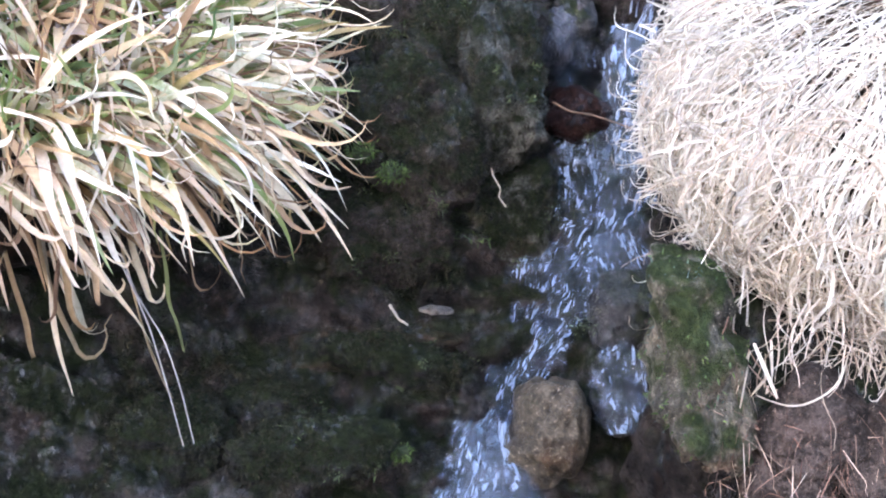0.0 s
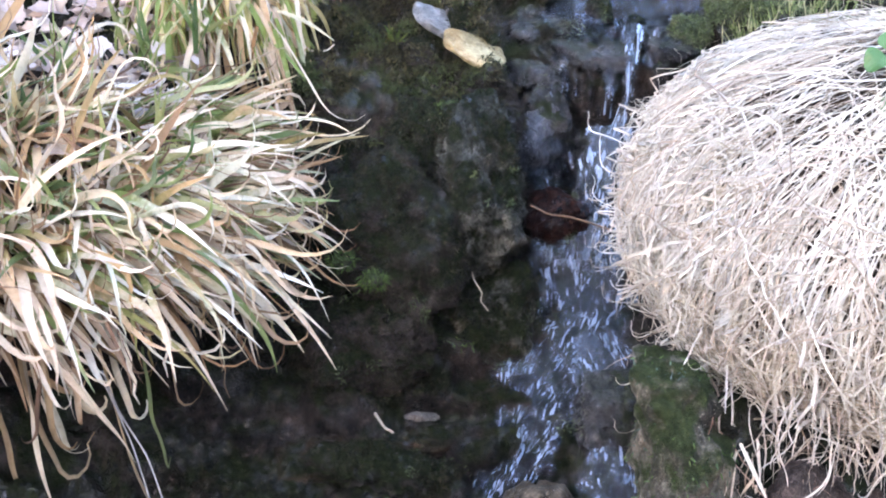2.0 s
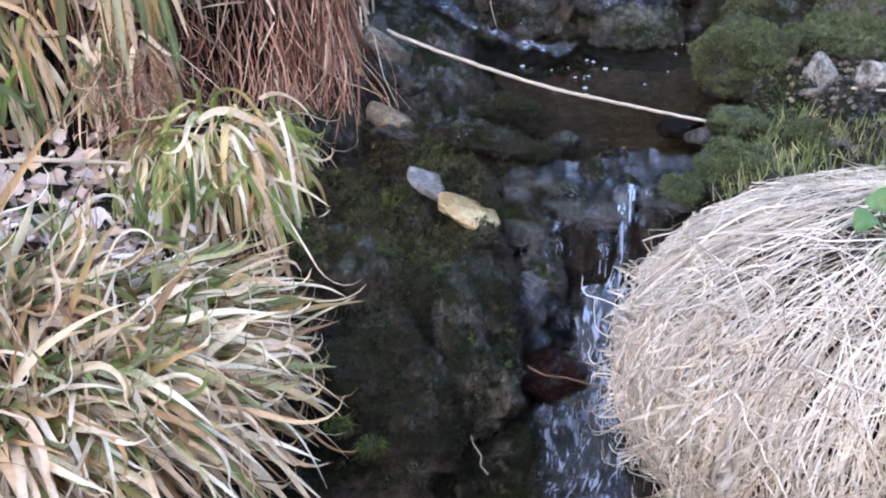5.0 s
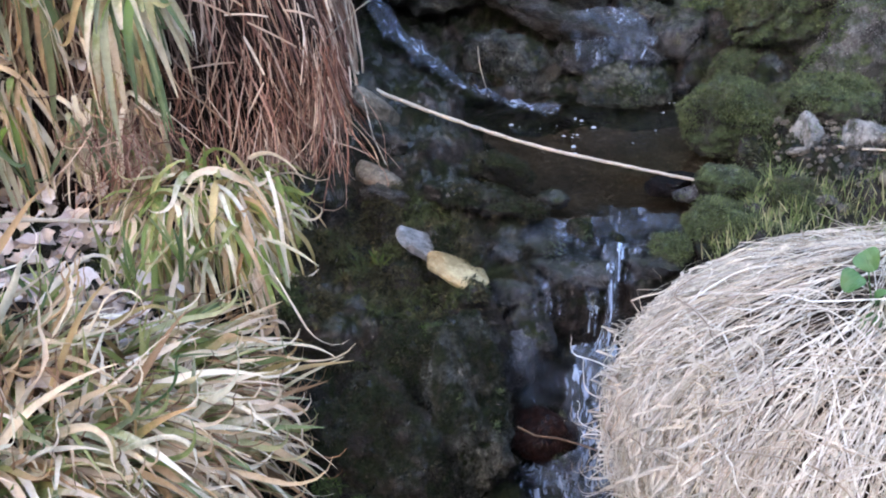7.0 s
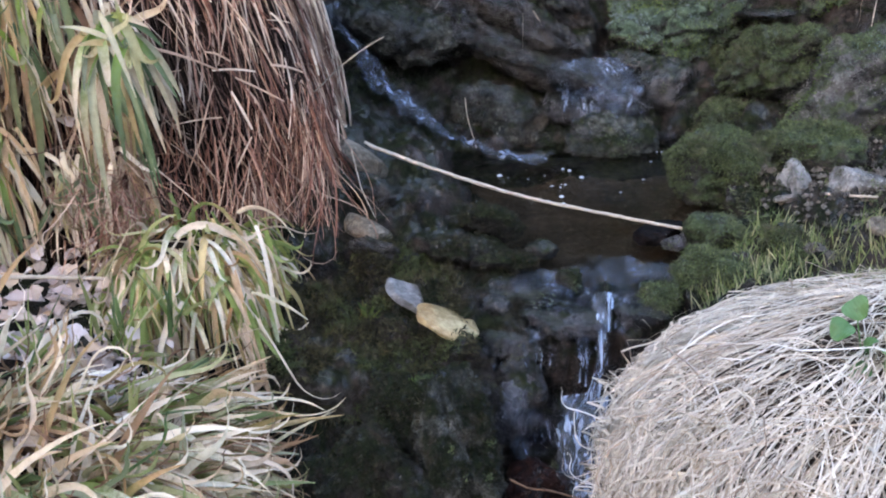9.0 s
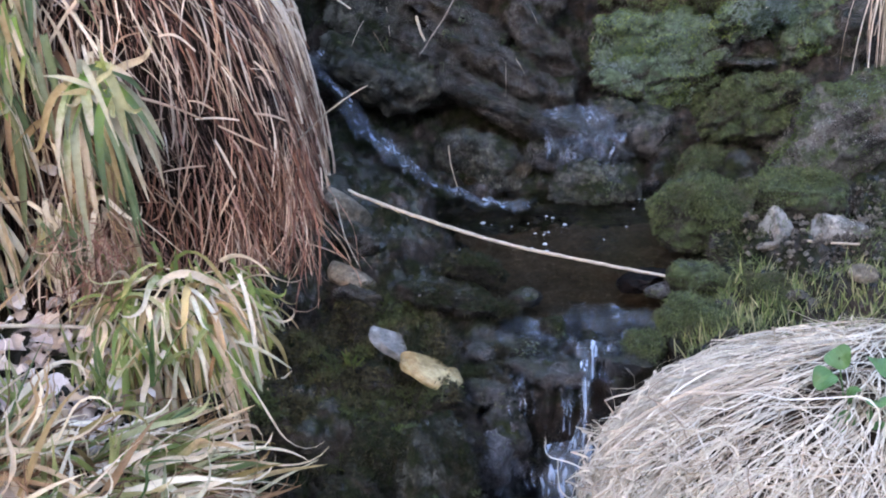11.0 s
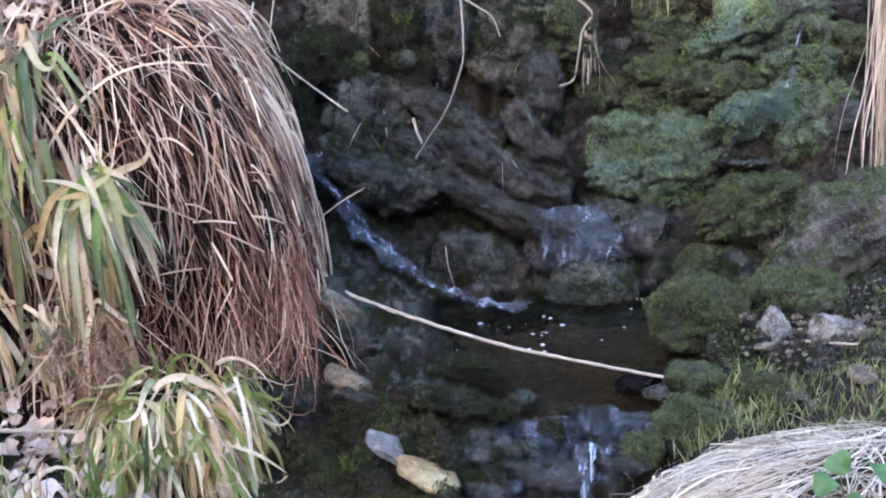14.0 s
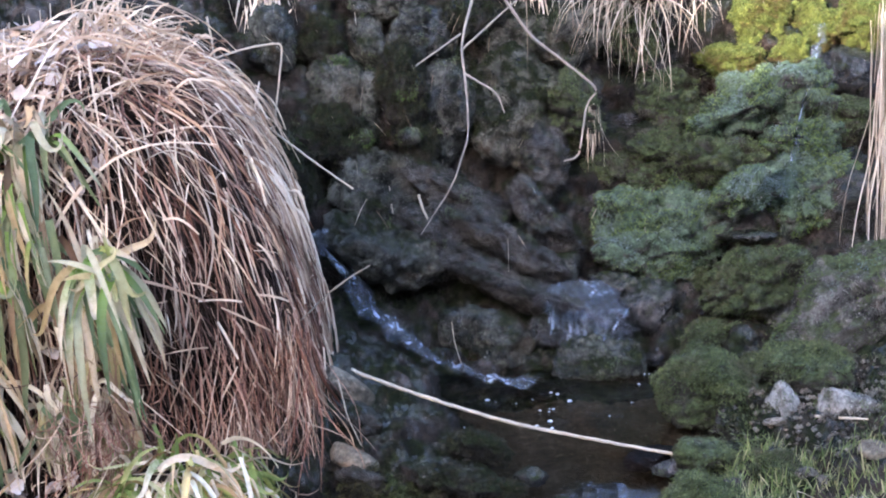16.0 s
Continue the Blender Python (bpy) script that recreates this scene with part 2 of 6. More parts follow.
M_MOSSWET = rock_material("dripping_mossy_rock", (0.008, 0.008, 0.008), (0.06, 0.058, 0.055), (0.3, 0.7), 0.8, grain=18, film=2.6, **GREEN)
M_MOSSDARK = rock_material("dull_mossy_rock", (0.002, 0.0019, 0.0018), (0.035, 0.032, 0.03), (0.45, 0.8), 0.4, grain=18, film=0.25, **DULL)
M_GOLD = rock_material("golden_moss_rock", (0.02, 0.016, 0.01), (0.11, 0.085, 0.045), (0.5, 0.8), 0.9, grain=18, **GOLD)
M_SLATE = rock_material("slate_stone", (0.1, 0.1, 0.097), (0.3, 0.3, 0.29), (0.4, 0.8), 0.0, grain=16, speck=0.12)
M_SILT = rock_material("brown_silt", (0.03, 0.025, 0.018), (0.085, 0.068, 0.048), (0.7, 0.9), 0.0, grain=12)
M_TAN = rock_material("tan_boulder", (0.035, 0.028, 0.02), (0.17, 0.14, 0.1), (0.3, 0.7), 0.0, grain=16, film=0.3)
M_BARK = rock_material("tan_layered_rock", (0.03, 0.026, 0.02), (0.25, 0.215, 0.165), (0.5, 0.85), 0.28, streak=0.35, grain=26, bump=1.0, moss_a=(0.012, 0.017, 0.006), moss_b=(0.06, 0.075, 0.028))
M_GREY = rock_material("grey_rock", (0.003, 0.0026, 0.0024), (0.15, 0.145, 0.14), (0.3, 0.7), 0.14, grain=20, bump=1.0, film=0.5, **OLIVE, speck=0.95)
M_WHITE = rock_material("pale_quartz_rock", (0.03, 0.03, 0.029), (0.27, 0.27, 0.255), (0.4, 0.8), 0.0, streak=0.4, grain=14)
M_PALE = rock_material("pale_slab_stone", (0.07, 0.06, 0.045), (0.3, 0.26, 0.2), (0.5, 0.85), 0.0, grain=22, speck=0.12)
M_GRAVEL = rock_material("wet_gravel", (0.04, 0.035, 0.03), (0.22, 0.2, 0.17), (0.2, 0.6), 0.0, grain=30)
M_YELLOW = rock_material("yellow_stone", (0.2, 0.15, 0.07), (0.48, 0.4, 0.23), (0.5, 0.85), 0.0, grain=14, speck=0.12)
M_BLACK = rock_material("black_wet_rock", (0.003, 0.0025, 0.0025), (0.015, 0.012, 0.012), (0.08, 0.25), 0.0, grain=16)
M_EARTH = rock_material("crumbling_earth", (0.022, 0.016, 0.0125), (0.14, 0.106, 0.088), (0.6, 0.9), 0.0, grain=30, bump=1.0)
# dark root soil, deepened further to paint the shade between the leaves
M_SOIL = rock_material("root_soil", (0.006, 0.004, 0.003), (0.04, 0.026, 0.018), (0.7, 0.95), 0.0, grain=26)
# the blue-grey patch paints sky sheen of wet moss into the colour
M_SHOOT = blade_material("moss_shoots", [(0.025, 0.042, 0.012), (0.085, 0.13, 0.04), (0.16, 0.22, 0.075), (0.045, 0.075, 0.03)], rough=0.25, through=0.3, patch=(0.14, 0.185, 0.2))
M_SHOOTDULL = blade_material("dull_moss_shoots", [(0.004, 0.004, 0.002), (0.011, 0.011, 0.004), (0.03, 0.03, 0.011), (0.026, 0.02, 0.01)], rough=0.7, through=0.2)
M_SHOOTOLIVE = blade_material("olive_moss_shoots", [(0.02, 0.031, 0.013), (0.06, 0.084, 0.032), (0.12, 0.16, 0.056), (0.036, 0.052, 0.02)], rough=0.4, through=0.3, patch=(0.05, 0.045, 0.022))
M_SHOOTBROWN = blade_material("brown_moss_shoots", [(0.03, 0.026, 0.012), (0.065, 0.056, 0.022), (0.02, 0.02, 0.008), (0.1, 0.085, 0.035)], rough=0.6, through=0.2, patch=(0.05, 0.07, 0.02))
M_SHOOTLIME = blade_material("lime_moss_shoots", [(0.035, 0.06, 0.012), (0.065, 0.11, 0.022), (0.11, 0.17, 0.04)], rough=0.5, through=0.4)
M_SHOOTGOLD = blade_material("golden_moss_shoots", [(0.045, 0.07, 0.015), (0.09, 0.125, 0.03), (0.15, 0.17, 0.045)], rough=0.7, through=0.4, patch=(0.075, 0.05, 0.015))
STRAW = [(0.85, 0.73, 0.53), (0.64, 0.45, 0.26), (0.9, 0.81, 0.63), (0.76, 0.61, 0.42), (0.48, 0.28, 0.11), (0.86, 0.7, 0.53), (0.52, 0.44, 0.23), (0.3, 0.16, 0.07), (0.75, 0.63, 0.48)]
M_RUSH = blade_material("woodrush_leaf", STRAW + [(0.42, 0.26, 0.12), (0.85, 0.76, 0.6), (0.3, 0.16, 0.07), (0.24, 0.29, 0.1), (0.82, 0.74, 0.6), (0.62, 0.4, 0.22), (0.88, 0.81, 0.68)], base=(0.2, 0.26, 0.07))
M_RUSHGREEN = blade_material("green_woodrush_leaf", [(0.08, 0.14, 0.05), (0.24, 0.29, 0.09), (0.6, 0.5, 0.33), (0.1, 0.16, 0.065), (0.36, 0.36, 0.14), (0.09, 0.14, 0.06)], base=(0.17, 0.24, 0.06))
M_GREENSHOOT = blade_material("bright_green_rush_leaf", [(0.16, 0.22, 0.06), (0.28, 0.32, 0.1), (0.46, 0.44, 0.2)])
M_CLUMP = blade_material("yellowing_rush_leaf", [(0.8, 0.68, 0.42), (0.4, 0.38, 0.12), (0.85, 0.76, 0.56), (0.26, 0.28, 0.08), (0.66, 0.48, 0.24), (0.56, 0.5, 0.2), (0.84, 0.74, 0.52), (0.78, 0.64, 0.4), (0.3, 0.17, 0.08), (0.84, 0.76, 0.58)], base=(0.34, 0.36, 0.1))
M_DRYRUSH = blade_material("dry_woodrush_leaf", [(0.72, 0.58, 0.38), (0.4, 0.25, 0.12), (0.8, 0.69, 0.5), (0.22, 0.12, 0.06), (0.62, 0.46, 0.28), (0.12, 0.06, 0.03), (0.54, 0.45, 0.32), (0.82, 0.73, 0.57), (0.15, 0.19, 0.09), (0.3, 0.2, 0.12), (0.18, 0.23, 0.1)])
M_ROSETTE = blade_material("grey_green_woodrush_leaf", [(0.1, 0.15, 0.075), (0.17, 0.23, 0.11), (0.62, 0.52, 0.37), (0.08, 0.13, 0.06), (0.28, 0.3, 0.14), (0.52, 0.36, 0.18)], base=(0.2, 0.3, 0.06))
M_PALEGRASS = blade_material("bleached_grass", [(0.82, 0.76, 0.64), (0.56, 0.49, 0.38), (0.86, 0.81, 0.71), (0.36, 0.28, 0.2), (0.77, 0.7, 0.58)], through=0.3)
M_DULLGRASS = blade_material("dull_dry_grass", [(0.68, 0.59, 0.48), (0.42, 0.33, 0.24), (0.8, 0.72, 0.61), (0.24, 0.17, 0.12), (0.62, 0.53, 0.42)], through=0.25)
M_BROWNGRASS = blade_material("brown_grass_stems", [(0.24, 0.105, 0.068), (0.08, 0.034, 0.022), (0.47, 0.28, 0.2), (0.13, 0.055, 0.036), (0.78, 0.63, 0.49), (0.19, 0.085, 0.055), (0.62, 0.45, 0.33), (0.05, 0.022, 0.015), (0.48, 0.3, 0.21)], through=0.15)
# thatch and undergrass are coloured dark for the shade in the tussock's gaps
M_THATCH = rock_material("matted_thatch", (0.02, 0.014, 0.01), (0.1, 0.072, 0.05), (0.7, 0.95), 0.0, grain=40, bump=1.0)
M_UNDERGRASS = blade_material("shade_toned_grass", [(0.24, 0.18, 0.13), (0.12, 0.085, 0.06), (0.36, 0.28, 0.2), (0.07, 0.05, 0.035)], through=0.1)
M_RUSSET = blade_material("russet_shade_stems", [(0.26, 0.115, 0.075), (0.11, 0.045, 0.03), (0.46, 0.26, 0.18), (0.06, 0.025, 0.016), (0.7, 0.52, 0.38), (0.18, 0.08, 0.052), (0.36, 0.19, 0.125)], through=0.12)
M_WITHERED = blade_material("withered_rush_leaf", [(0.3, 0.17, 0.09), (0.16, 0.08, 0.04), (0.42, 0.27, 0.15), (0.1, 0.055, 0.03), (0.36, 0.22, 0.14)], through=0.2)
M_DARKSTEM = blade_material("gap_shade_stems", [(0.08, 0.035, 0.025), (0.035, 0.016, 0.012), (0.14, 0.075, 0.055), (0.05, 0.025, 0.018)], through=0.1)
M_PALESTRAW = blade_material("pinkish_pale_straw", [(0.74, 0.58, 0.42), (0.5, 0.34, 0.23), (0.82, 0.7, 0.55), (0.32, 0.18, 0.11), (0.66, 0.5, 0.36)], through=0.2)
M_STRAWSTEM = blade_material("straw_stems", [(0.78, 0.67, 0.52), (0.6, 0.48, 0.35), (0.85, 0.77, 0.64)], through=0.2)
M_GRASS = blade_material("fresh_grass", [(0.13, 0.18, 0.06), (0.22, 0.26, 0.1), (0.46, 0.42, 0.25)], through=0.35)
M_LITTER = blade_material("dead_leaf", [(0.55, 0.47, 0.43), (0.36, 0.28, 0.25), (0.64, 0.57, 0.53), (0.48, 0.34, 0.22), (0.66, 0.58, 0.53)], through=0.2)
M_ROOT = blade_material("grey_root", [(0.26, 0.23, 0.2), (0.2, 0.17, 0.15)], through=0.0)
M_TWIG = blade_material("pale_twig", [(0.4, 0.35, 0.28), (0.32, 0.275, 0.21)], through=0.0)
M_HERB = blade_material("herb_leaf", [(0.06, 0.15, 0.04), (0.09, 0.19, 0.06)], rough=0.4)
M_POOL = water_material("pool_water", (0.7, 0.62, 0.48), 0.0, 0.7, 0.03, 0.25, 9)
M_CASCADE = water_material("cascade_water", (0.6, 0.64, 0.66), 0.58, 0.3, 0.06, 1.0, 110, 0.45, 0.03)
# pale flecks on the film and sheet water paint the shine of the sky
M_FILM = water_material("thin_water_film", (0.6, 0.63, 0.66), 0.5, 0.25, 0.05, 1.0, 110, 0.35, 0.03)
M_LIP = water_material("sheet_water", (0.62, 0.66, 0.7), 0.4, 0.3, 0.06, 1.0, 110, 0.4, 0.0)
M_SEEP = water_material("seeping_water", (0.92, 1.0, 1.0), 0.12, 0.4, 0.08, 1.0, 70, 0.25, 0.0)
M_FALL = water_material("falling_water", (0.75, 0.8, 0.83), 0.6, 0.12, 0.06, 1.0, 110, 0.75, 0.03)
M_TRICKLE = water_material("trickling_water", (0.75, 0.8, 0.83), 0.5, 0.2, 0.06, 1.0, 120, 0.5, 0.02)
M_SLIDE = water_material("sliding_water", (0.7, 0.76, 0.82), 0.52, 0.3, 0.08, 1.0, 80, 0.45, 0.04)
M_WHITEWATER = water_material("white_water", (0.75, 0.8, 0.83), 0.58, 0.4, 0.1, 1.0, 75, 0.55, 0.06)


# ---- helpers of this scene ----
def mesh_of(name, verts, faces, material=None, uv=None, smooth=False):
    me = bpy.data.meshes.new(name)
    verts, faces = np.asarray(verts, np.float32), np.asarray(faces, np.int32)
    n, k = faces.shape
    me.vertices.add(len(verts))
    me.vertices.foreach_set("co", verts.ravel())
    me.loops.add(n * k)
    me.loops.foreach_set("vertex_index", faces.ravel())
    me.polygons.add(n)
    me.polygons.foreach_set("loop_start", np.arange(0, n * k, k, dtype=np.int32))
    if smooth:
        me.polygons.foreach_set("use_smooth", np.ones(n, bool))
    if uv is not None:
        layer = me.uv_layers.new(name="UVMap")
        layer.data.foreach_set("uv", np.asarray(uv, np.float32)[faces.ravel()].ravel())
    me.update(calc_edges=True)
    me.validate()
    if material:
        me.materials.append(material)
    return me


def under(parent, ob):
    ob.parent = parent
    return ob


def smooth01(a, b, v):
    s = np.clip((v - a) / (b - a), 0, 1)
    return s * s * (3 - 2 * s)


def lumps(points, scale, octaves=4, seed=0.0):
    return np.array([noise.fractal(Vector((x * scale + seed, y * scale, z * scale)), 0.9, 2.1, octaves) for x, y, z in points])


def cells(points, scale, seed=0.0):
    """Cracks between stone-like cells: 0 in a crack, up to 1 inside."""
    out = np.empty(len(points))
    for i, (x, y, z) in enumerate(points):
        d = noise.voronoi(Vector((x * scale + seed, y * scale, z * scale)))[0]
        out[i] = min(1.0, (d[1] - d[0]) * 3)
    return out


# ---- the ground: stream bed, banks and hillside in one sheet ----
Y_S = [-60, 0.4, 1.2, 1.62, 1.95, 2.2, 2.32, 2.45, 2.5, 2.62, 2.75, 3.25, 3.4, 3.6, 3.8, 4.0, 4.15, 4.4, 5, 60]
Z_S = [-4, -0.85, -0.75, -0.66, -0.47, -0.38, -0.32, -0.24, -0.045, -0.02, -0.1, -0.1, -0.02, 0.05, 0.16, 0.5, 0.75, 1.2, 1.4, 22]


def ground_height(x, y):
    bed = np.interp(y, Y_S, Z_S)
    mid = np.interp(y, [1.2, 1.6, 1.95, 2.2, 2.45, 2.7, 3.3], [0.02, 0.1, 0.2, 0.3, 0.42, 0.5, 0.5])
    half = np.interp(y, [1.2, 1.6, 1.95, 2.2, 2.45, 2.62, 2.8, 3.2, 3.6], [0.25, 0.1, 0.1, 0.12, 0.14, 0.2, 0.24, 0.28, 0.5])
    left = np.interp(y, [-60, 0.5, 1.9, 2.02, 2.12, 2.27, 2.34, 2.45, 2.62, 60], [-4, -0.7, -0.5, -0.42, -0.26, -0.2, -0.04, 0.0, 0.03, 20])
    slab = (0.42 * np.clip(mid - half - x, 0, 0.45) + 0.06 * np.clip(y - 2.7, 0, 1)) * smooth01(2.58, 2.9, y) * smooth01(-0.5, -0.2, x)
    left = np.where(y > 2.62, 0.03 + slab, left)
    left = np.where(y > 3.4, np.maximum(left, np.interp(y, Y_S, Z_S)), left)
    bank = np.interp(y, [2.7, 2.95, 3.4, 4.0, 60], [0.0, 0.06, 0.6, 0.9, 22])
    inland = smooth01(-0.12, -0.45, x) * (y > 2.6)
    left = np.maximum(left, bank * inland + left * (1 - inland))
    left = left + 0.45 * np.clip(-1.2 - x, 0, 40)
    right = np.interp(y, [-60, 0.5, 1.05, 1.25, 1.5, 1.9, 2.3, 2.6, 3.1, 3.3, 3.5, 4.0, 4.4, 60], [-4, -0.8, -0.6, -0.05, 0.05, 0.05, 0.02, 0.04, 0.06, 0.05, 0.1, 0.6, 1.2, 22])
    right = right + 0.35 * np.clip(x - 1.5, 0, 40)
    shore = np.interp(y, [2.55, 2.7, 2.8, 2.95, 3.1, 3.3, 3.4, 3.6], [0.0, 0.1, 0.12, 0.03, 0.04, 0.08, 0.1, 0.1])
    a = smooth01(mid - half + shore, mid - half + shore - np.interp(y, [1.6, 2.2, 2.7], [0.25, 0.16, 0.12]), x)
    rim = np.interp(y, [1.0, 1.5, 1.9, 2.3, 2.6, 2.8, 3.2, 3.6], [0.24, 0.3, 0.35, 0.44, 0.66, 0.74, 0.78, 1.0])
    b = smooth01(rim, rim + 0.11, x)
    return bed * (1 - a) * (1 - b) + left * a + right * b


def spaced(dense_from, dense_to, step, reach):
    inner = np.arange(dense_from, dense_to, step)
    grow = step * np.cumsum(1.22 ** np.arange(1, 38))
    grow = grow[grow < reach]
    return np.concatenate([(dense_from - grow)[::-1], inner, inner[-1] + grow])


gx, gy = spaced(-1.1, 1.7, 0.0105, 60), spaced(1.0, 4.45, 0.0105, 60)
GX, GY = np.meshgrid(gx, gy)
pts = np.stack([GX.ravel(), GY.ravel(), ground_height(GX, GY).ravel()], 1)
nx, ny = len(gx), len(gy)
dzx = np.gradient(pts[:, 2].reshape(ny, nx), gx, axis=1).ravel()
dzy = np.gradient(pts[:, 2].reshape(ny, nx), gy, axis=0).ravel()
nrm = np.stack([-dzx, -dzy, np.ones_like(dzx)], 1)
nrm /= np.linalg.norm(nrm, axis=1)[:, None]
inside = smooth01(-4, -1.0, pts[:, 0]) * smooth01(5, 1.6, pts[:, 0]) * smooth01(-1, 0.9, pts[:, 1]) * smooth01(7, 4.4, pts[:, 1])
slant = pts @ np.array([[0.8, 0.2, 0.35], [-0.3, 0.9, 0.2], [0.5, 0.4, 1.6]])
rough_amount = (0.035 * lumps(pts, 4.5, 5) + 0.045 * (cells(slant, 5.5) - 0.6) + 0.02 * (cells(slant, 13.0, 2.0) - 0.6) + 0.02 * lumps(pts, 22, 4, 3.0) + 0.012 * (1 - 2 * np.abs(lumps(slant, 9, 3, 7.0)))) * (0.3 + 0.7 * inside)
rough_amount += 0.035 * lumps(pts * np.array([1, 1, 0.25]), 10, 4, 11.0) * smooth01(3.4, 3.7, pts[:, 1]) * inside
calm = smooth01(0.0, 0.12, np.abs(pts[:, 1] - 3.0) - 0.3) + smooth01(0.0, 0.1, np.abs(pts[:, 0] - 0.5) - 0.25)
rough_amount *= np.clip(calm, 0.25, 1)
pts = pts + nrm * rough_amount[:, None]
idx = np.arange(nx * ny).reshape(ny, nx)
quads = np.stack([idx[:-1, :-1], idx[:-1, 1:], idx[1:, 1:], idx[1:, :-1]], -1).reshape(-1, 4)
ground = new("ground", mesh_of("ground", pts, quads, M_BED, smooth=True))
tagged(ground, "dark wet stream bed and mossy rocky banks", "ground", kind="structure")
GROUND = pts[:, 2].reshape(ny, nx)

# unseen ridge added to block the sun, its crest letting light onto the wall top
hx, hy = np.meshgrid(np.linspace(-40, 40, 401), np.linspace(-30, -5, 51))
crest = 5.27 + 3.5 * np.clip(-6.5 - hx, 0, 1.2) * smooth01(-8.6, -8.1, hy) + 0.06 * np.sin(hx * 6.1)
hz = np.where(hy > -8, -1.4 + (crest + 1.4) * smooth01(-5, -8, hy), crest + 0.15 * (-8 - hy))
hi = np.arange(hx.size).reshape(hx.shape)
hp = np.stack([hx.ravel(), hy.ravel(), hz.ravel()], 1)
hill = new("hillside_south", mesh_of("hillside_south", hp, np.stack([hi[:-1, :-1], hi[:-1, 1:], hi[1:, 1:], hi[1:, :-1]], -1).reshape(-1, 4), M_BED, smooth=True))
tagged(hill, "unseen ridge added to keep the sun off the ravine", "hill", kind="structure")


def floor_at(x, y):
    i = np.clip(np.searchsorted(gx, x), 1, nx - 1)
    j = np.clip(np.searchsorted(gy, y), 1, ny - 1)
    return GROUND[j, i]


# ---- blades and stems ----
def strands(root, way, length, steps=10, droop=4.0, curl=0.0, wobble=0.15, push=None, hold=3):
    """Paths of blades: each starts at its root, bends under its weight, keeps out of the body it lies on and may curl at its tip."""
    n = len(root)
    p, d = np.array(root, float), np.array(way, float)
    d /= np.linalg.norm(d, axis=1)[:, None] + 1e-9
    length, droop, curl = (np.broadcast_to(np.asarray(v, float), (n,)) for v in (length, droop, curl))
    step = (length / (steps - 1))[:, None]
    own = rng.random(n)
    out = [p.copy()]
    wobble = np.asarray(wobble, float)
    bend = rng.normal(0, 1, (n, 3)) * wobble
    for k in range(1, steps):
        s = k / (steps - 1)
        d = d + np.array([0, 0, -1]) * (droop[:, None] * step) + bend * step * 6
        if k % hold == 0:
            bend = rng.normal(0, 1, (n, 3)) * wobble
        d /= np.linalg.norm(d, axis=1)[:, None] + 1e-9
        if s > 0.7:
            side = np.cross(d, [0.0, 0.0, 1.0]) + np.cross(d, [0.0, 1.0, 0.0]) * 0.3
            side /= np.linalg.norm(side, axis=1)[:, None] + 1e-6
            d = d + np.cross(side, d) * (curl * (s - 0.6))[:, None]
            d /= np.linalg.norm(d, axis=1)[:, None] + 1e-9
        p = p + d * step
        if push is not None:
            q = push(p, own)
            moved = q - p
            d = d + moved / step * 0.6
            d /= np.linalg.norm(d, axis=1)[:, None] + 1e-9
            p = q
        out.append(p.copy())
    return np.stack(out, 1)


def eased(paths, times=3):
    """Takes the kinks out of paths."""
    paths = np.array(paths, float)
    for _ in range(times):
        paths[:, 1:-1] = (paths[:, :-2] + 2 * paths[:, 1:-1] + paths[:, 2:]) / 4
    return paths


def ribbons(paths, width, flat=None, root_w=0.7, tip_w=0.15, fold=0.25, twist=0.5):
    """One folded ribbon along each path. flat: the way its face looks."""
    n, k, _ = paths.shape
    width = np.broadcast_to(np.asarray(width, float), (n,))
    t = np.gradient(paths, axis=1)
    t /= np.linalg.norm(t, axis=2)[..., None] + 1e-9
    if flat is None:
        flat = rng.normal(0, 1, (n, 3))
    face = np.broadcast_to(flat[:, None] if flat.ndim == 2 else flat, paths.shape) + rng.normal(0, twist, (n, 1, 3))
    side = np.cross(t, face)
    side /= np.linalg.norm(side, axis=2)[..., None] + 1e-9
    up = np.cross(side, t)
    s = np.linspace(0, 1, k)
    prof = np.minimum(1, root_w + (1 - root_w) * s / 0.25) * (1 - (1 - tip_w) * (np.clip(s - 0.45, 0, 1) / 0.55) ** 1.4)
    w = (width[:, None] * prof[None] * 0.5)[..., None]
    a, c, b = paths - side * w, paths - up * w * fold * 2, paths + side * w
    v = np.stack([a, c, b], 2)
    uv = np.zeros((n, k, 3, 2))
    uv[..., 0] = np.array([0, 0.5, 1])
    uv[..., 1] = s[None, :, None]
    base = (np.arange(n) * k * 3)[:, None, None] + (np.arange(k - 1) * 3)[None, :, None]
    f = np.concatenate([base[..., None] + np.array([[0, 1, 4, 3]]), base[..., None] + np.array([[1, 2, 5, 4]])], 2)
    return v.reshape(-1, 3), f.reshape(-1, 4), uv.reshape(-1, 2)


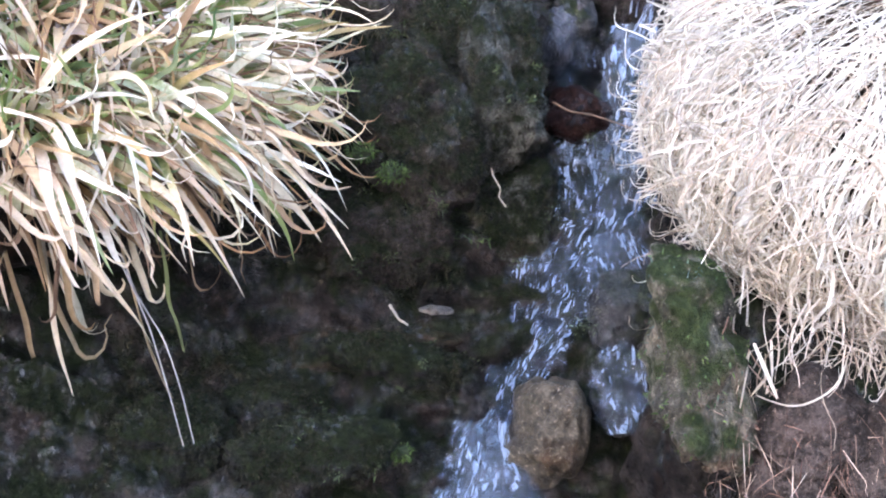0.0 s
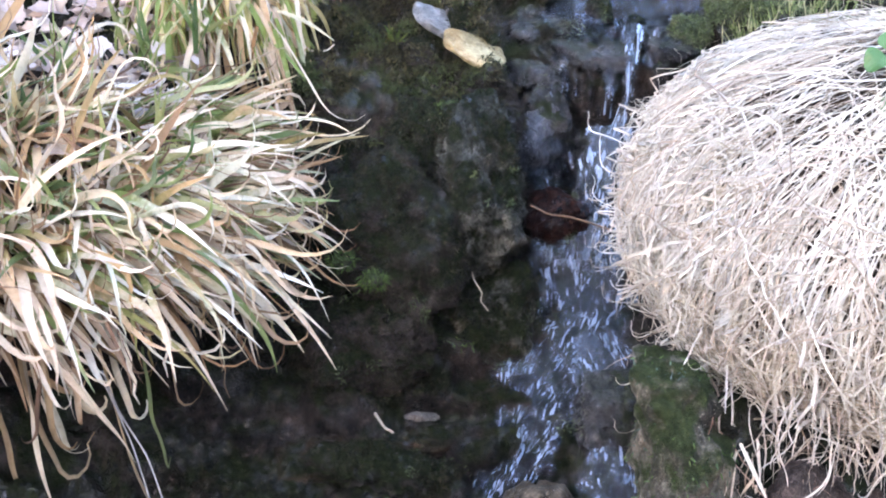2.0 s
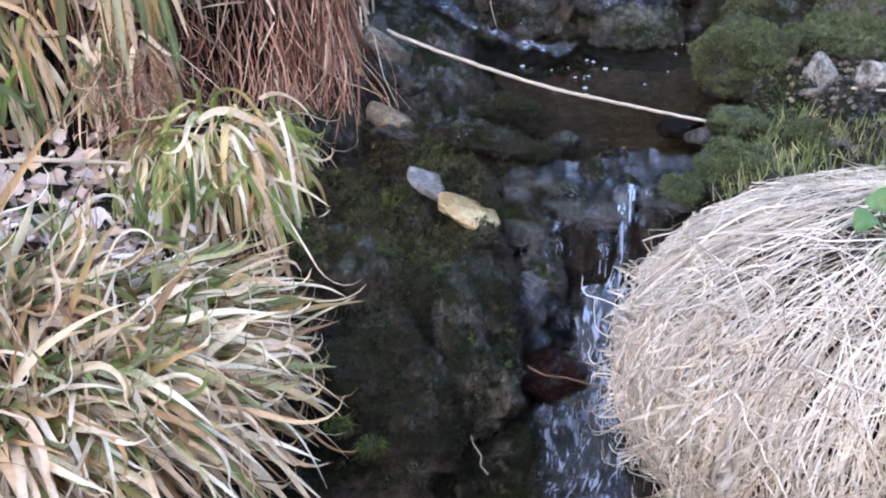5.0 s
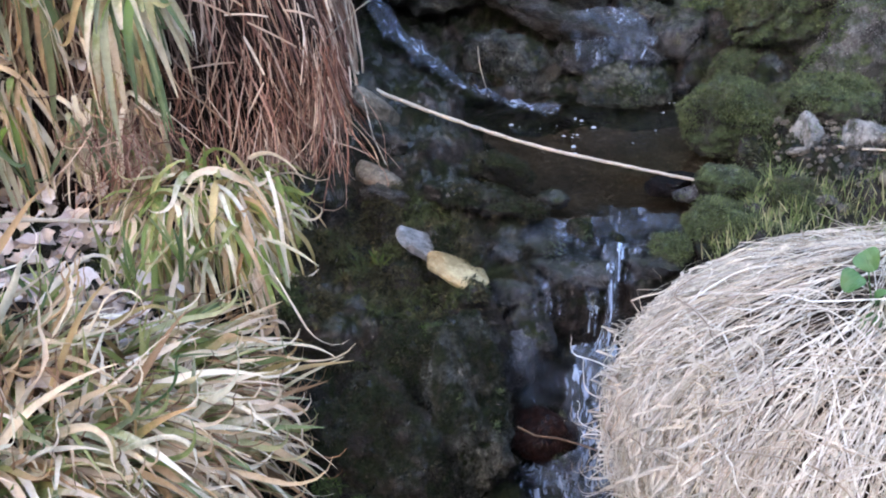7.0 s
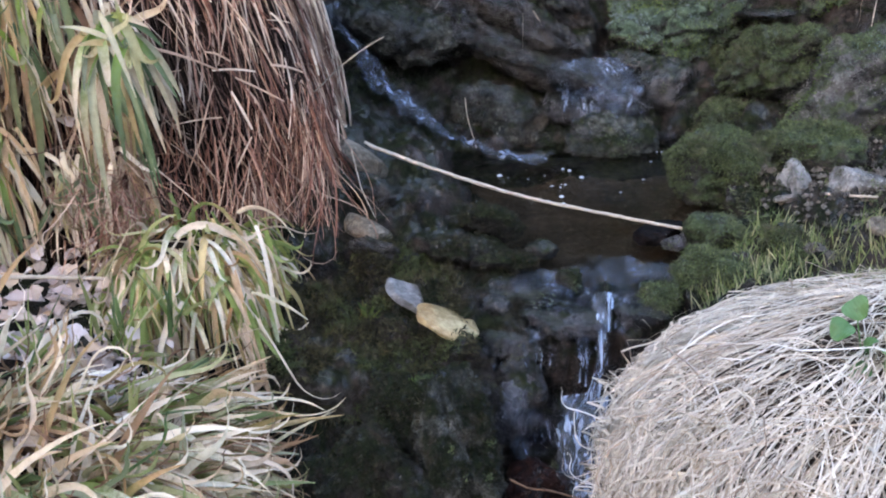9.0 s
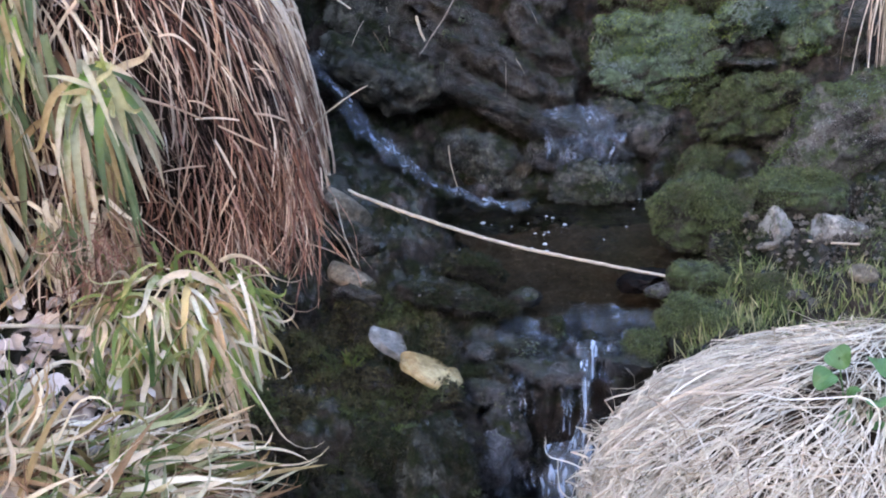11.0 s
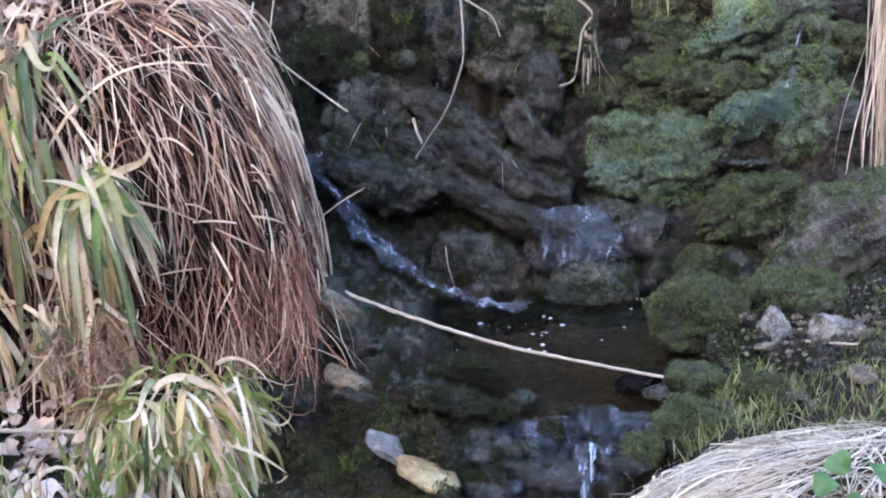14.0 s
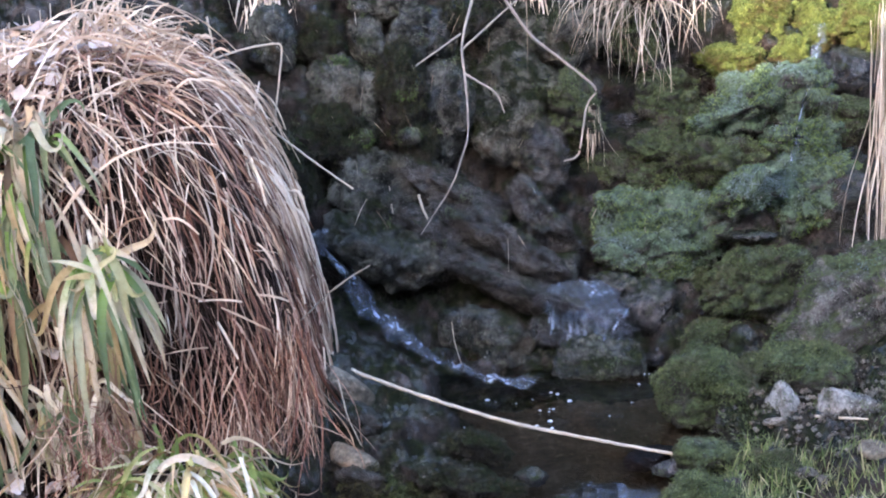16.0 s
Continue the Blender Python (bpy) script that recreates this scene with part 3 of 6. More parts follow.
def tube(path, radius, sides=6, taper=1.0):
    """A round, slightly uneven stem along a path."""
    path = np.asarray(path, float)
    k = len(path)
    t = np.gradient(path, axis=0)
    t /= np.linalg.norm(t, axis=1)[:, None]
    a = np.cross(t, [0.3, 0.2, 0.93])
    a /= np.linalg.norm(a, axis=1)[:, None]
    b = np.cross(t, a)
    r = radius * np.linspace(1, taper, k) * (1 + 0.05 * np.sin(np.arange(k) * 0.9) + 0.05 * np.cos(np.arange(k) * 2.1))
    ang = np.arange(sides) * 2 * np.pi / sides
    v = path[:, None] + r[:, None, None] * (np.cos(ang)[None, :, None] * a[:, None] + np.sin(ang)[None, :, None] * b[:, None])
    j = np.arange(sides)
    rows = np.arange(k - 1)[:, None] * sides
    f = np.stack([rows + j, rows + (j + 1) % sides, rows + sides + (j + 1) % sides, rows + sides + j], -1).reshape(-1, 4)
    uv = np.stack(np.broadcast_arrays((j / sides)[None, :], np.linspace(0, 1, k)[:, None]), -1).reshape(-1, 2)
    return v.reshape(-1, 3), f, uv


def norm_of(q, power):
    """How far out a point is, 1 on the skin. power: one number, or one round the plan and one upward."""
    a, b = power if isinstance(power, tuple) else (power, power)
    q = np.abs(q)
    return ((q[:, 0] ** a + q[:, 1] ** a) ** (b / a) + q[:, 2] ** b) ** (1 / b)


def egg(centre, radii, power=2.0, spread=0.012, cling=9.0, low=0.0):
    """A body that blades lie on: gives where a point inside it comes out."""
    centre, radii = np.array(centre, float), np.array(radii, float)

    def push(p, own):
        q = (p - centre) / radii
        r = norm_of(q, power)
        lift = 1 + own * spread / radii.min()
        goal = np.minimum(lift, np.maximum(r, 1) + 0.025)
        out = centre + (p - centre) * (goal / np.maximum(r, 1e-3))[:, None]
        far = np.maximum(r - cling, 0) * (p[:, 2] > centre[2] + low)
        back = centre + (p - centre) * (1 - 0.7 * far / np.maximum(r, 1e-3))[:, None]
        return np.where((r < lift)[:, None], out, back)

    return push


def egg_mesh(name, centre, radii, material, power=2.0, seed=0.0, rough=0.02, cuts=40):
    u, v = np.meshgrid(np.linspace(0, 2 * np.pi, cuts * 2, endpoint=False), np.linspace(0.02, np.pi - 0.02, cuts))
    d = np.stack([np.sin(v) * np.cos(u), np.sin(v) * np.sin(u), np.cos(v)], -1).reshape(-1, 3)
    r = 1 / norm_of(d, power)
    p = np.array(centre) + d * r[:, None] * np.array(radii) * 0.985
    p = p + d * (rough * lumps(p, 9, 4, seed))[:, None]
    n = np.arange(cuts * cuts * 2).reshape(cuts, -1)
    f = np.stack([n[:-1], np.roll(n, -1, 1)[:-1], np.roll(n, -1, 1)[1:], n[1:]], -1).reshape(-1, 4)[:, ::-1]
    return mesh_of(name, p, f, material, smooth=True)


def blade_parts(parent, name, paths, width, flat, material, **kw):
    """Each blade as a part of its own."""
    for i in range(len(paths)):
        v, f, uv = ribbons(paths[i:i + 1], width[i:i + 1], flat[i:i + 1] if flat is not None else None, **kw)
        under(parent, new(name, mesh_of(name, v, f, material, uv)))


def rest(parent, name, built, material, kind="stuff"):
    v, f, uv = built
    return tagged(under(parent, new(name, mesh_of(name, v, f, material, uv))), kind=kind)


# ---- stones ----
KINDS = {
    "mossblock": (M_MOSS, "squared stone covered in green moss in the wet wall", "olive", 0.4),
    "mossbright": (M_MOSSWET, "dripping rock under a bright green moss cushion", "moss", 0.5),
    "mossboulder": (M_MOSS, "low boulder with hanging green moss beside the pool", "olive", 1.0),
    "mossgold": (M_GOLD, "sunlit stone with golden green moss on top", "gold", 1.2),
    "mossdark": (M_MOSSDARK, "dark stone with thin dull moss", "dull", 0.6),
    "mossrock": (M_BARK, "tan layered rock face with moss under the grass tussock", "moss", 0.06),
    "mossrock2": (M_UMBER, "shaded rock with soft moss beside the cascade", "dull", 0.3),
    "pillar": (M_PILLAR, "grey-brown upright rock with thin moss beside the cascade", "dull", 0.25),
    "earthbank": (M_EARTH, "crumbling brown earth and stone of the bank", "", 0),
    "greyrock": (M_PILLAR, "grey-green damp stone in the ravine wall", "dull", 0.15),
    "lilacrock": (M_LILAC, "pale wet rock shining beside the cascade", "", 0),
    "greyblock": (M_GREY, "grey lichen-marked block with a mossy top", "moss", 0.12),
    "wetslab": (M_WET, "wet shining rock ledge under the dripping water", "", 0),
    "wallledge": (M_LEDGE, "dark ledge shining with dripping water in the wall", "", 0),
    "redrock": (M_RED, "wet red-brown rock in the recess beside the cascade", "", 0),
    "brownshelf": (M_SHELF, "flat brown wet rock shelf below the moss", "", 0),
    "wetledge": (M_LEDGE, "dark dripping ledge at the lip of the pool", "", 0),
    "wetrock": (M_WET, "dark wet rock washed by the stream", "", 0),
    "darkrock": (M_DARK, "dark damp rounded stone in the ravine wall", "", 0),
    "brownrock": (M_BROWN, "dark brown layered rock, wet and cracked", "", 0),
    "brownboulder": (M_TAN, "wet brown boulder parting the cascade", "", 0),
    "whitestone": (M_WHITE, "angular whitish stone on the bank", "", 0),
    "flatstone": (M_PALE, "flat pale stone on the bank", "", 0),
    "palestone": (M_PALE, "pale flat slab under the overhanging bank", "", 0),
    "greypebble": (M_GRAVEL, "small grey pebble on the bank", "", 0),
    "greystone": (M_SLATE, "smooth grey stone beside the water", "", 0),
    "blackstone": (M_BLACK, "black wet stone at the pool edge", "", 0),
    "yellowstone": (M_YELLOW, "flat yellow stone at the water edge", "", 0),
}
SHOOTS = {"moss": M_SHOOT, "olive": M_SHOOTOLIVE, "dull": M_SHOOTDULL, "gold": M_SHOOTGOLD}
stone_count = [0]
SKIN = []


def moss_shoots(parent, p, tri, share, material, length=0.008):
    """Short leafy shoots all over the upper and outer sides of a stone."""
    a, b, c = p[tri[:, 0]], p[tri[:, 1]], p[tri[:, 2]]
    nn = np.cross(b - a, c - a)
    area = np.linalg.norm(nn, axis=1) / 2
    nn /= 2 * area[:, None] + 1e-12
    patch = np.clip(lumps((a + b + c) / 3, 9, 3, 5.0) * 1.2 + 0.55, 0, 1)
    weight = area * np.clip(nn[:, 2] + 0.75, 0, 1) * patch * (nn[:, 1] < 0.5)
    count = int(min(14000, share * 190000 * weight.sum()))
    if count < 20:
        return
    pick = rng.choice(len(tri), count, p=weight / weight.sum())
    r = rng.random((count, 2))
    r = np.where((r.sum(1) > 1)[:, None], 1 - r, r)
    q = a[pick] + (b - a)[pick] * r[:, :1] + (c - a)[pick] * r[:, 1:]
    way = nn[pick] + rng.normal(0, 0.5, (count, 3)) + np.array([0, 0, -0.35])
    paths = strands(q - nn[pick] * 0.002, way, length * rng.uniform(0.6, 1.8, count), 3, 25, 0, 0.1)
    rest(parent, "moss", ribbons(paths, 0.0026, root_w=0.8, tip_w=0.4), material)


def rock(kind, place, size, pitch, tilt, square, lean=0.0):
    material, label, shoots, share = KINDS[kind]
    stone_count[0] += 1
    seed = stone_count[0] * 3.7
    bm = bmesh.new()
    big = max(size)
    bmesh.ops.create_icosphere(bm, subdivisions=5 if big > 0.1 else 4 if big > 0.04 else 3, radius=1)
    d = np.array([v.co[:] for v in bm.verts])
    tri = np.array([[v.index for v in f.verts] for f in bm.faces])
    bm.free()
    square = max(square, 3.6) if kind in ("mossbright", "mossblock", "mossboulder", "pillar") else square
    r = (np.abs(d) ** square).sum(1) ** (-1 / square)
    q = d * r[:, None]
    cut = np.random.default_rng(stone_count[0])
    slab = kind in ("greystone", "yellowstone", "palestone", "flatstone")
    for _ in range(9):
        face = cut.normal(0, 1, 3) * (np.array([1, 1, 0.12]) if slab else 1)
        face /= np.linalg.norm(face)
        over = np.maximum(q @ face - (cut.uniform(0.84, 1.05) if slab else cut.uniform(0.95, 1.2) if lean else cut.uniform(0.5, 0.85) if kind == "whitestone" else cut.uniform(0.72, 1.0)), 0)
        q = q - over[:, None] * face * (1.0 if slab else 0.9)
    p = q * np.array(size)
    even = float(np.mean(size))
    rel = p / even
    crack = 0.26 if kind in ("mossbright", "mossgold", "mossblock") else 0.1
    chip = (0.2 if shoots else 0.13) * lumps(rel, 1.3, 3, seed) + (0.1 * lumps(rel, 3.0, 3, seed + 2) if crack > 0.1 else 0) + 0.08 * lumps(rel, 4, 5, seed + 9) + 0.03 * lumps(rel, 11, 3, seed) - crack * (1 - cells(rel * np.array([1, 1, 1.5]), 1.4, seed)) ** 3
    if kind in ("brownrock", "brownboulder", "darkrock", "pillar", "mossdark"):
        grainy = rel * (np.array([0.35, 1, 1.6]) if kind == "brownrock" else np.array([1.5, 1, 0.4]))
        chip = chip + 0.16 * (0.35 - np.abs(lumps(grainy, 2.2, 4, seed + 4)))
    if slab:
        chip = chip * 0.3
    p = p + d * (chip * even)[:, None]
    p[:, 0] += lean * p[:, 2]
    turn = Matrix.Rotation(radians(pitch), 3, "X") @ Matrix.Rotation(radians(tilt), 3, "Y")
    p = p @ np.array(turn).T + np.array(place)
    turned = np.cross(p[tri[:, 1]] - p[tri[:, 0]], p[tri[:, 2]] - p[tri[:, 0]])
    turned /= np.linalg.norm(turned, axis=1)[:, None] + 1e-12
    seen = (turned[:, 1] < -0.25) & (turned[:, 2] > -0.3)
    SKIN.append(np.concatenate([p[tri[seen, 0]], turned[seen]], 1))
    name = "pebble" if kind == "greypebble" else "boulder" if big > 0.09 else "stone"
    ob = new(name, mesh_of(name, p, tri, material, smooth=True))
    tagged(ob, label, "rock", group="stones of the ravine")
    if shoots:
        moss_shoots(ob, p, tri, share, SHOOTS[shoots], 0.007)
    return ob


rock("mossblock", (1.069, 3.537, 0.182), (0.112, 0.101, 0.094), -14, 4, 6, 0.5)
rock("greyblock", (1.298, 3.440, 0.147), (0.181, 0.145, 0.128), -14, -6, 6, 0.6)
rock("mossblock", (0.937, 3.483, 0.028), (0.085, 0.077, 0.079), -14, 4, 4, 0.5)
rock("mossboulder", (1.095, 3.204, 0.072), (0.112, 0.101, 0.052), -14, 10, 3)
rock("mossboulder", (0.809, 3.074, 0.048), (0.120, 0.108, 0.099), -14, 0, 2.6)
rock("mossboulder", (1.059, 3.135, 0.078), (0.124, 0.112, 0.062), -14, 8, 2.6)
rock("mossbright", (0.868, 3.788, 0.240), (0.183, 0.110, 0.150), -14, -10, 2.6)
rock("mossbright", (0.781, 3.843, 0.333), (0.100, 0.080, 0.058), -14, 5, 2.8)
rock("mossbright", (1.000, 3.882, 0.377), (0.093, 0.075, 0.051), -14, -8, 2.8)
rock("mossblock", (0.753, 3.945, 0.431), (0.085, 0.068, 0.051), -14, 0, 3)
rock("mossbright", (1.054, 3.963, 0.510), (0.103, 0.083, 0.052), -14, -12, 2.8)
rock("mossbright", (1.288, 3.816, 0.506), (0.127, 0.102, 0.059), -14, -5, 2.8)
rock("greyrock", (0.887, 4.013, 0.511), (0.069, 0.055, 0.043), -14, 10, 3)
rock("mossbright", (0.744, 3.748, 0.218), (0.074, 0.059, 0.049), -14, 10, 2.8)
rock("mossblock", (0.949, 3.749, 0.126), (0.067, 0.053, 0.050), -14, 0, 2.8)
rock("wetslab", (1.046, 3.804, 0.299), (0.126, 0.076, 0.050), -14, -35, 3.0)
rock("mossbright", (1.102, 3.686, 0.399), (0.106, 0.074, 0.065), -14, -20, 2.6)
rock("mossbright", (1.299, 3.744, 0.380), (0.151, 0.091, 0.126), -14, -15, 2.5)
rock("mossblock", (0.871, 3.947, 0.388), (0.129, 0.103, 0.073), -14, 0, 3)
rock("mossblock", (1.067, 3.853, 0.447), (0.161, 0.129, 0.064), -14, 4, 3)
rock("mossbright", (1.201, 3.944, 0.588), (0.217, 0.174, 0.104), -14, -8, 2.6)
rock("mossblock", (0.949, 4.058, 0.594), (0.105, 0.087, 0.109), -14, 10, 3)
rock("mossblock", (0.895, 3.935, 0.483), (0.102, 0.082, 0.055), -14, 0, 3)
rock("mossgold", (1.140, 4.061, 0.718), (0.105, 0.084, 0.057), -14, 0, 2.6)
rock("mossgold", (1.266, 4.142, 0.812), (0.099, 0.079, 0.099), -14, 0, 2.5)
rock("mossgold", (1.409, 4.149, 0.777), (0.082, 0.080, 0.100), -14, 10, 2.5)
rock("mossgold", (1.319, 4.057, 0.725), (0.071, 0.057, 0.053), -14, -15, 2.5)
rock("wetslab", (1.471, 4.018, 0.670), (0.089, 0.071, 0.080), -14, 5, 2.5)
rock("mossblock", (1.415, 3.899, 0.549), (0.131, 0.105, 0.074), -14, 0, 2.8)
rock("mossgold", (1.574, 4.094, 0.790), (0.119, 0.095, 0.082), -14, -10, 2.4)
rock("brownrock", (1.375, 3.698, 0.320), (0.076, 0.106, 0.118), -14, 20, 2.6)
rock("wetslab", (0.793, 3.641, 0.104), (0.097, 0.078, 0.081), -14, 10, 2.8)
rock("wallledge", (0.620, 3.620, 0.11), (0.165, 0.13, 0.03), -8, 24, 4)
rock("wallledge", (0.6, 3.6, 0.04), (0.15, 0.1, 0.05), -8, 14, 4)
rock("wetslab", (0.717, 3.697, 0.150), (0.089, 0.072, 0.041), -14, 20, 2.6)
rock("wetslab", (1.076, 3.645, 0.285), (0.081, 0.081, 0.016), -14, 4, 3)
rock("brownrock", (0.278, 3.907, 0.395), (0.183, 0.128, 0.058), -14, 35, 3)
rock("brownrock", (0.350, 3.836, 0.306), (0.206, 0.124, 0.054), -14, 40, 3)
rock("brownrock", (0.449, 3.782, 0.255), (0.188, 0.113, 0.049), -14, 42, 3)
rock("brownrock", (0.233, 3.819, 0.285), (0.164, 0.098, 0.066), -14, 33, 3)
rock("brownrock", (0.538, 3.824, 0.313), (0.157, 0.094, 0.058), -14, 58, 3)
rock("brownrock", (0.384, 3.737, 0.188), (0.187, 0.112, 0.054), -14, 32, 3)
rock("brownrock", (0.549, 3.929, 0.465), (0.067, 0.100, 0.143), -14, 10, 2.6)
rock("greyrock", (0.474, 4.016, 0.623), (0.161, 0.107, 0.178), -14, 5, 2.4)
rock("darkrock", (0.280, 4.005, 0.612), (0.089, 0.112, 0.160), -14, 5, 2.5)
rock("mossdark", (0.167, 3.983, 0.648), (0.063, 0.154, 0.193), -14, -8, 2.6)
rock("darkrock", (0.061, 4.041, 0.653), (0.027, 0.040, 0.110), -14, 4, 3)
rock("darkrock", (0.116, 4.065, 0.637), (0.025, 0.038, 0.102), -14, -8, 3)
rock("darkrock", (0.071, 4.194, 0.813), (0.065, 0.086, 0.096), -14, -15, 2.2)
rock("mossdark", (-0.064, 4.180, 0.828), (0.078, 0.070, 0.087), -14, 0, 2.3)
rock("darkrock", (-0.032, 4.118, 0.689), (0.095, 0.090, 0.112), -14, -15, 2.4)
rock("darkrock", (0.217, 4.167, 0.829), (0.121, 0.085, 0.104), -14, 0, 2.4)
rock("darkrock", (0.122, 4.216, 0.926), (0.105, 0.084, 0.053), -14, 0, 2.4)
rock("mossblock", (0.645, 3.982, 0.601), (0.076, 0.115, 0.144), -14, 0, 2.6)
rock("greyrock", (0.673, 4.117, 0.816), (0.122, 0.097, 0.104), -14, 0, 2.5)
rock("mossdark", (-0.057, 3.989, 0.561), (0.143, 0.100, 0.101), -14, 20, 2.4)
rock("darkrock", (0.049, 3.901, 0.429), (0.124, 0.074, 0.124), -14, 15, 2.4)
rock("mossdark", (-0.179, 3.961, 0.473), (0.076, 0.106, 0.151), -14, 0, 2.4)
rock("darkrock", (0.084, 3.816, 0.254), (0.206, 0.144, 0.090), -14, 28, 2.3)
rock("darkrock", (0.331, 3.589, 0.056), (0.142, 0.085, 0.079), -14, 25, 2.5)
rock("darkrock", (0.620, 3.443, 0.021), (0.123, 0.074, 0.069), -14, 5, 2.6)
rock("darkrock", (0.552, 3.778, 0.197), (0.074, 0.052, 0.066), -14, 0, 2.5)
rock("greyrock", (0.492, 4.173, 0.820), (0.105, 0.073, 0.105), -14, 0, 2.5)
rock("mossblock", (0.848, 4.136, 0.803), (0.105, 0.080, 0.114), -14, 0, 2.5)
rock("darkrock", (-0.222, 4.141, 0.850), (0.078, 0.072, 0.103), -14, 0, 2.4)
rock("mossdark", (0.408, 4.170, 0.877), (0.113, 0.091, 0.078), -14, 0, 2.4)
rock("mossboulder", (0.729, 2.759, 0.040), (0.080, 0.080, 0.040), -22, 0, 2.5)
rock("mossboulder", (0.848, 2.660, 0.044), (0.073, 0.073, 0.039), -22, 5, 2.5)
rock("mossboulder", (0.691, 2.602, 0.025), (0.086, 0.086, 0.046), -22, 5, 2.5)
rock("whitestone", (0.964, 2.928, 0.084), (0.049, 0.044, 0.049), -22, -25, 3.2)
rock("greypebble", (0.907, 2.609, 0.057), (0.028, 0.028, 0.015), -22, 0, 2.4)
rock("greypebble", (0.939, 2.609, 0.038), (0.019, 0.019, 0.013), -22, 0, 2.4)
rock("greypebble", (0.915, 2.847, 0.072), (0.027, 0.027, 0.011), -22, 0, 2.4)
rock("whitestone", (1.124, 2.977, 0.048), (0.070, 0.070, 0.035), -22, 8, 3)
rock("flatstone", (1.051, 2.613, 0.097), (0.032, 0.031, 0.010), 14, 0, 2.5)
rock("blackstone", (0.622, 2.819, 0.017), (0.062, 0.062, 0.027), -22, -10, 2.5)
rock("lilacrock", (0.646, 2.752, 0.024), (0.040, 0.040, 0.019), -22, -12, 2.5)
rock("mossdark", (0.390, 2.623, 0.011), (0.029, 0.029, 0.027), -22, 0, 3)
rock("mossdark", (0.468, 2.620, -0.020), (0.018, 0.022, 0.022), -22, 0, 3)
rock("mossboulder", (0.564, 2.549, -0.013), (0.045, 0.045, 0.039), -22, 0, 2.5)
rock("greystone", (0.062, 2.537, 0.032), (0.074, 0.045, 0.009), 10, 32, 5)
rock("yellowstone", (0.118, 2.455, 0.015), (0.068, 0.05, 0.01), 8, 24, 4)
rock("palestone", (-0.045, 2.975, 0.18), (0.07, 0.06, 0.03), -20, 38, 3)
rock("palestone", (-0.04, 2.77, 0.095), (0.06, 0.05, 0.026), -22, 28, 3)
rock("brownrock", (-0.027, 2.881, 0.139), (0.061, 0.061, 0.038), -22, 25, 3)
rock("brownrock", (-0.02, 2.72, 0.07), (0.06, 0.05, 0.024), -22, 24, 3)
rock("wetrock", (0.348, 2.768, 0.021), (0.038, 0.038, 0.024), -22, 10, 2.6)
rock("wetrock", (0.395, 2.345, -0.262), (0.075, 0.06, 0.06), -22, 0, 2.6)
rock("wetledge", (0.52, 2.53, -0.03), (0.06, 0.06, 0.03), -8, 5, 4)
rock("wetledge", (0.285, 2.60, -0.012), (0.085, 0.06, 0.026), -8, 5, 4)
rock("wetrock", (0.223, 2.54, 0.004), (0.034, 0.03, 0.026), -22, 10, 2.6)
rock("wetledge", (0.355, 2.535, -0.04), (0.1, 0.07, 0.03), -8, 8, 4)
rock("wetledge", (0.25, 2.49, -0.06), (0.07, 0.05, 0.035), -10, 18, 4)
rock("mossdark", (0.243, 2.851, 0.057), (0.077, 0.054, 0.039), -22, 20, 2.5)
rock("mossdark", (0.144, 2.716, 0.062), (0.092, 0.065, 0.028), -22, 10, 2.5)
rock("mossdark", (0.252, 2.683, 0.040), (0.074, 0.051, 0.025), -22, 5, 2.5)
rock("wetrock", (0.256, 2.423, -0.130), (0.053, 0.035, 0.070), -22, -5, 2.6)
rock("brownboulder", (0.187, 1.689, -0.561), (0.070, 0.078, 0.098), -34, 8, 2.8)
rock("mossrock", (0.332, 1.318, -0.006), (0.066, 0.102, 0.170), -34, -12, 2.6)
rock("earthbank", (0.484, 1.236, -0.050), (0.073, 0.046, 0.077), -34, 0, 2.6)
rock("earthbank", (0.565, 1.225, -0.104), (0.064, 0.048, 0.079), -34, -10, 2.6)
rock("earthbank", (0.466, 1.216, -0.149), (0.068, 0.041, 0.052), -34, 10, 2.6)
rock("whitestone", (0.430, 1.246, -0.126), (0.024, 0.024, 0.020), -34, -20, 3)
rock("wetrock", (0.343, 1.856, -0.432), (0.074, 0.060, 0.100), -34, 0, 2.6)
rock("wetrock", (0.348, 1.769, -0.535), (0.079, 0.054, 0.090), -34, 0, 2.6)
rock("pillar", (0.119, 2.203, -0.152), (0.082, 0.108, 0.180), -34, 2, 3)
rock("pillar", (0.135, 2.110, -0.378), (0.100, 0.060, 0.094), -34, -8, 3)
rock("mossrock2", (-0.050, 2.104, -0.187), (0.122, 0.079, 0.159), -34, -10, 2.6)
rock("mossrock2", (-0.089, 2.018, -0.375), (0.129, 0.065, 0.102), -34, 0, 2.6)
rock("lilacrock", (0.233, 2.420, -0.169), (0.064, 0.061, 0.088), -34, 12, 2.8)
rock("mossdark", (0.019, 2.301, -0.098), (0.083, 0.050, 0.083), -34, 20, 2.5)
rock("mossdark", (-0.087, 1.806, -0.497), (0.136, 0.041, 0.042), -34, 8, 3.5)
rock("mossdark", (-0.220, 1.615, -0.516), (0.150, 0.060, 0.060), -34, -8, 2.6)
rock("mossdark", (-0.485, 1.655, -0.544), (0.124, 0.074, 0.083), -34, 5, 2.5)

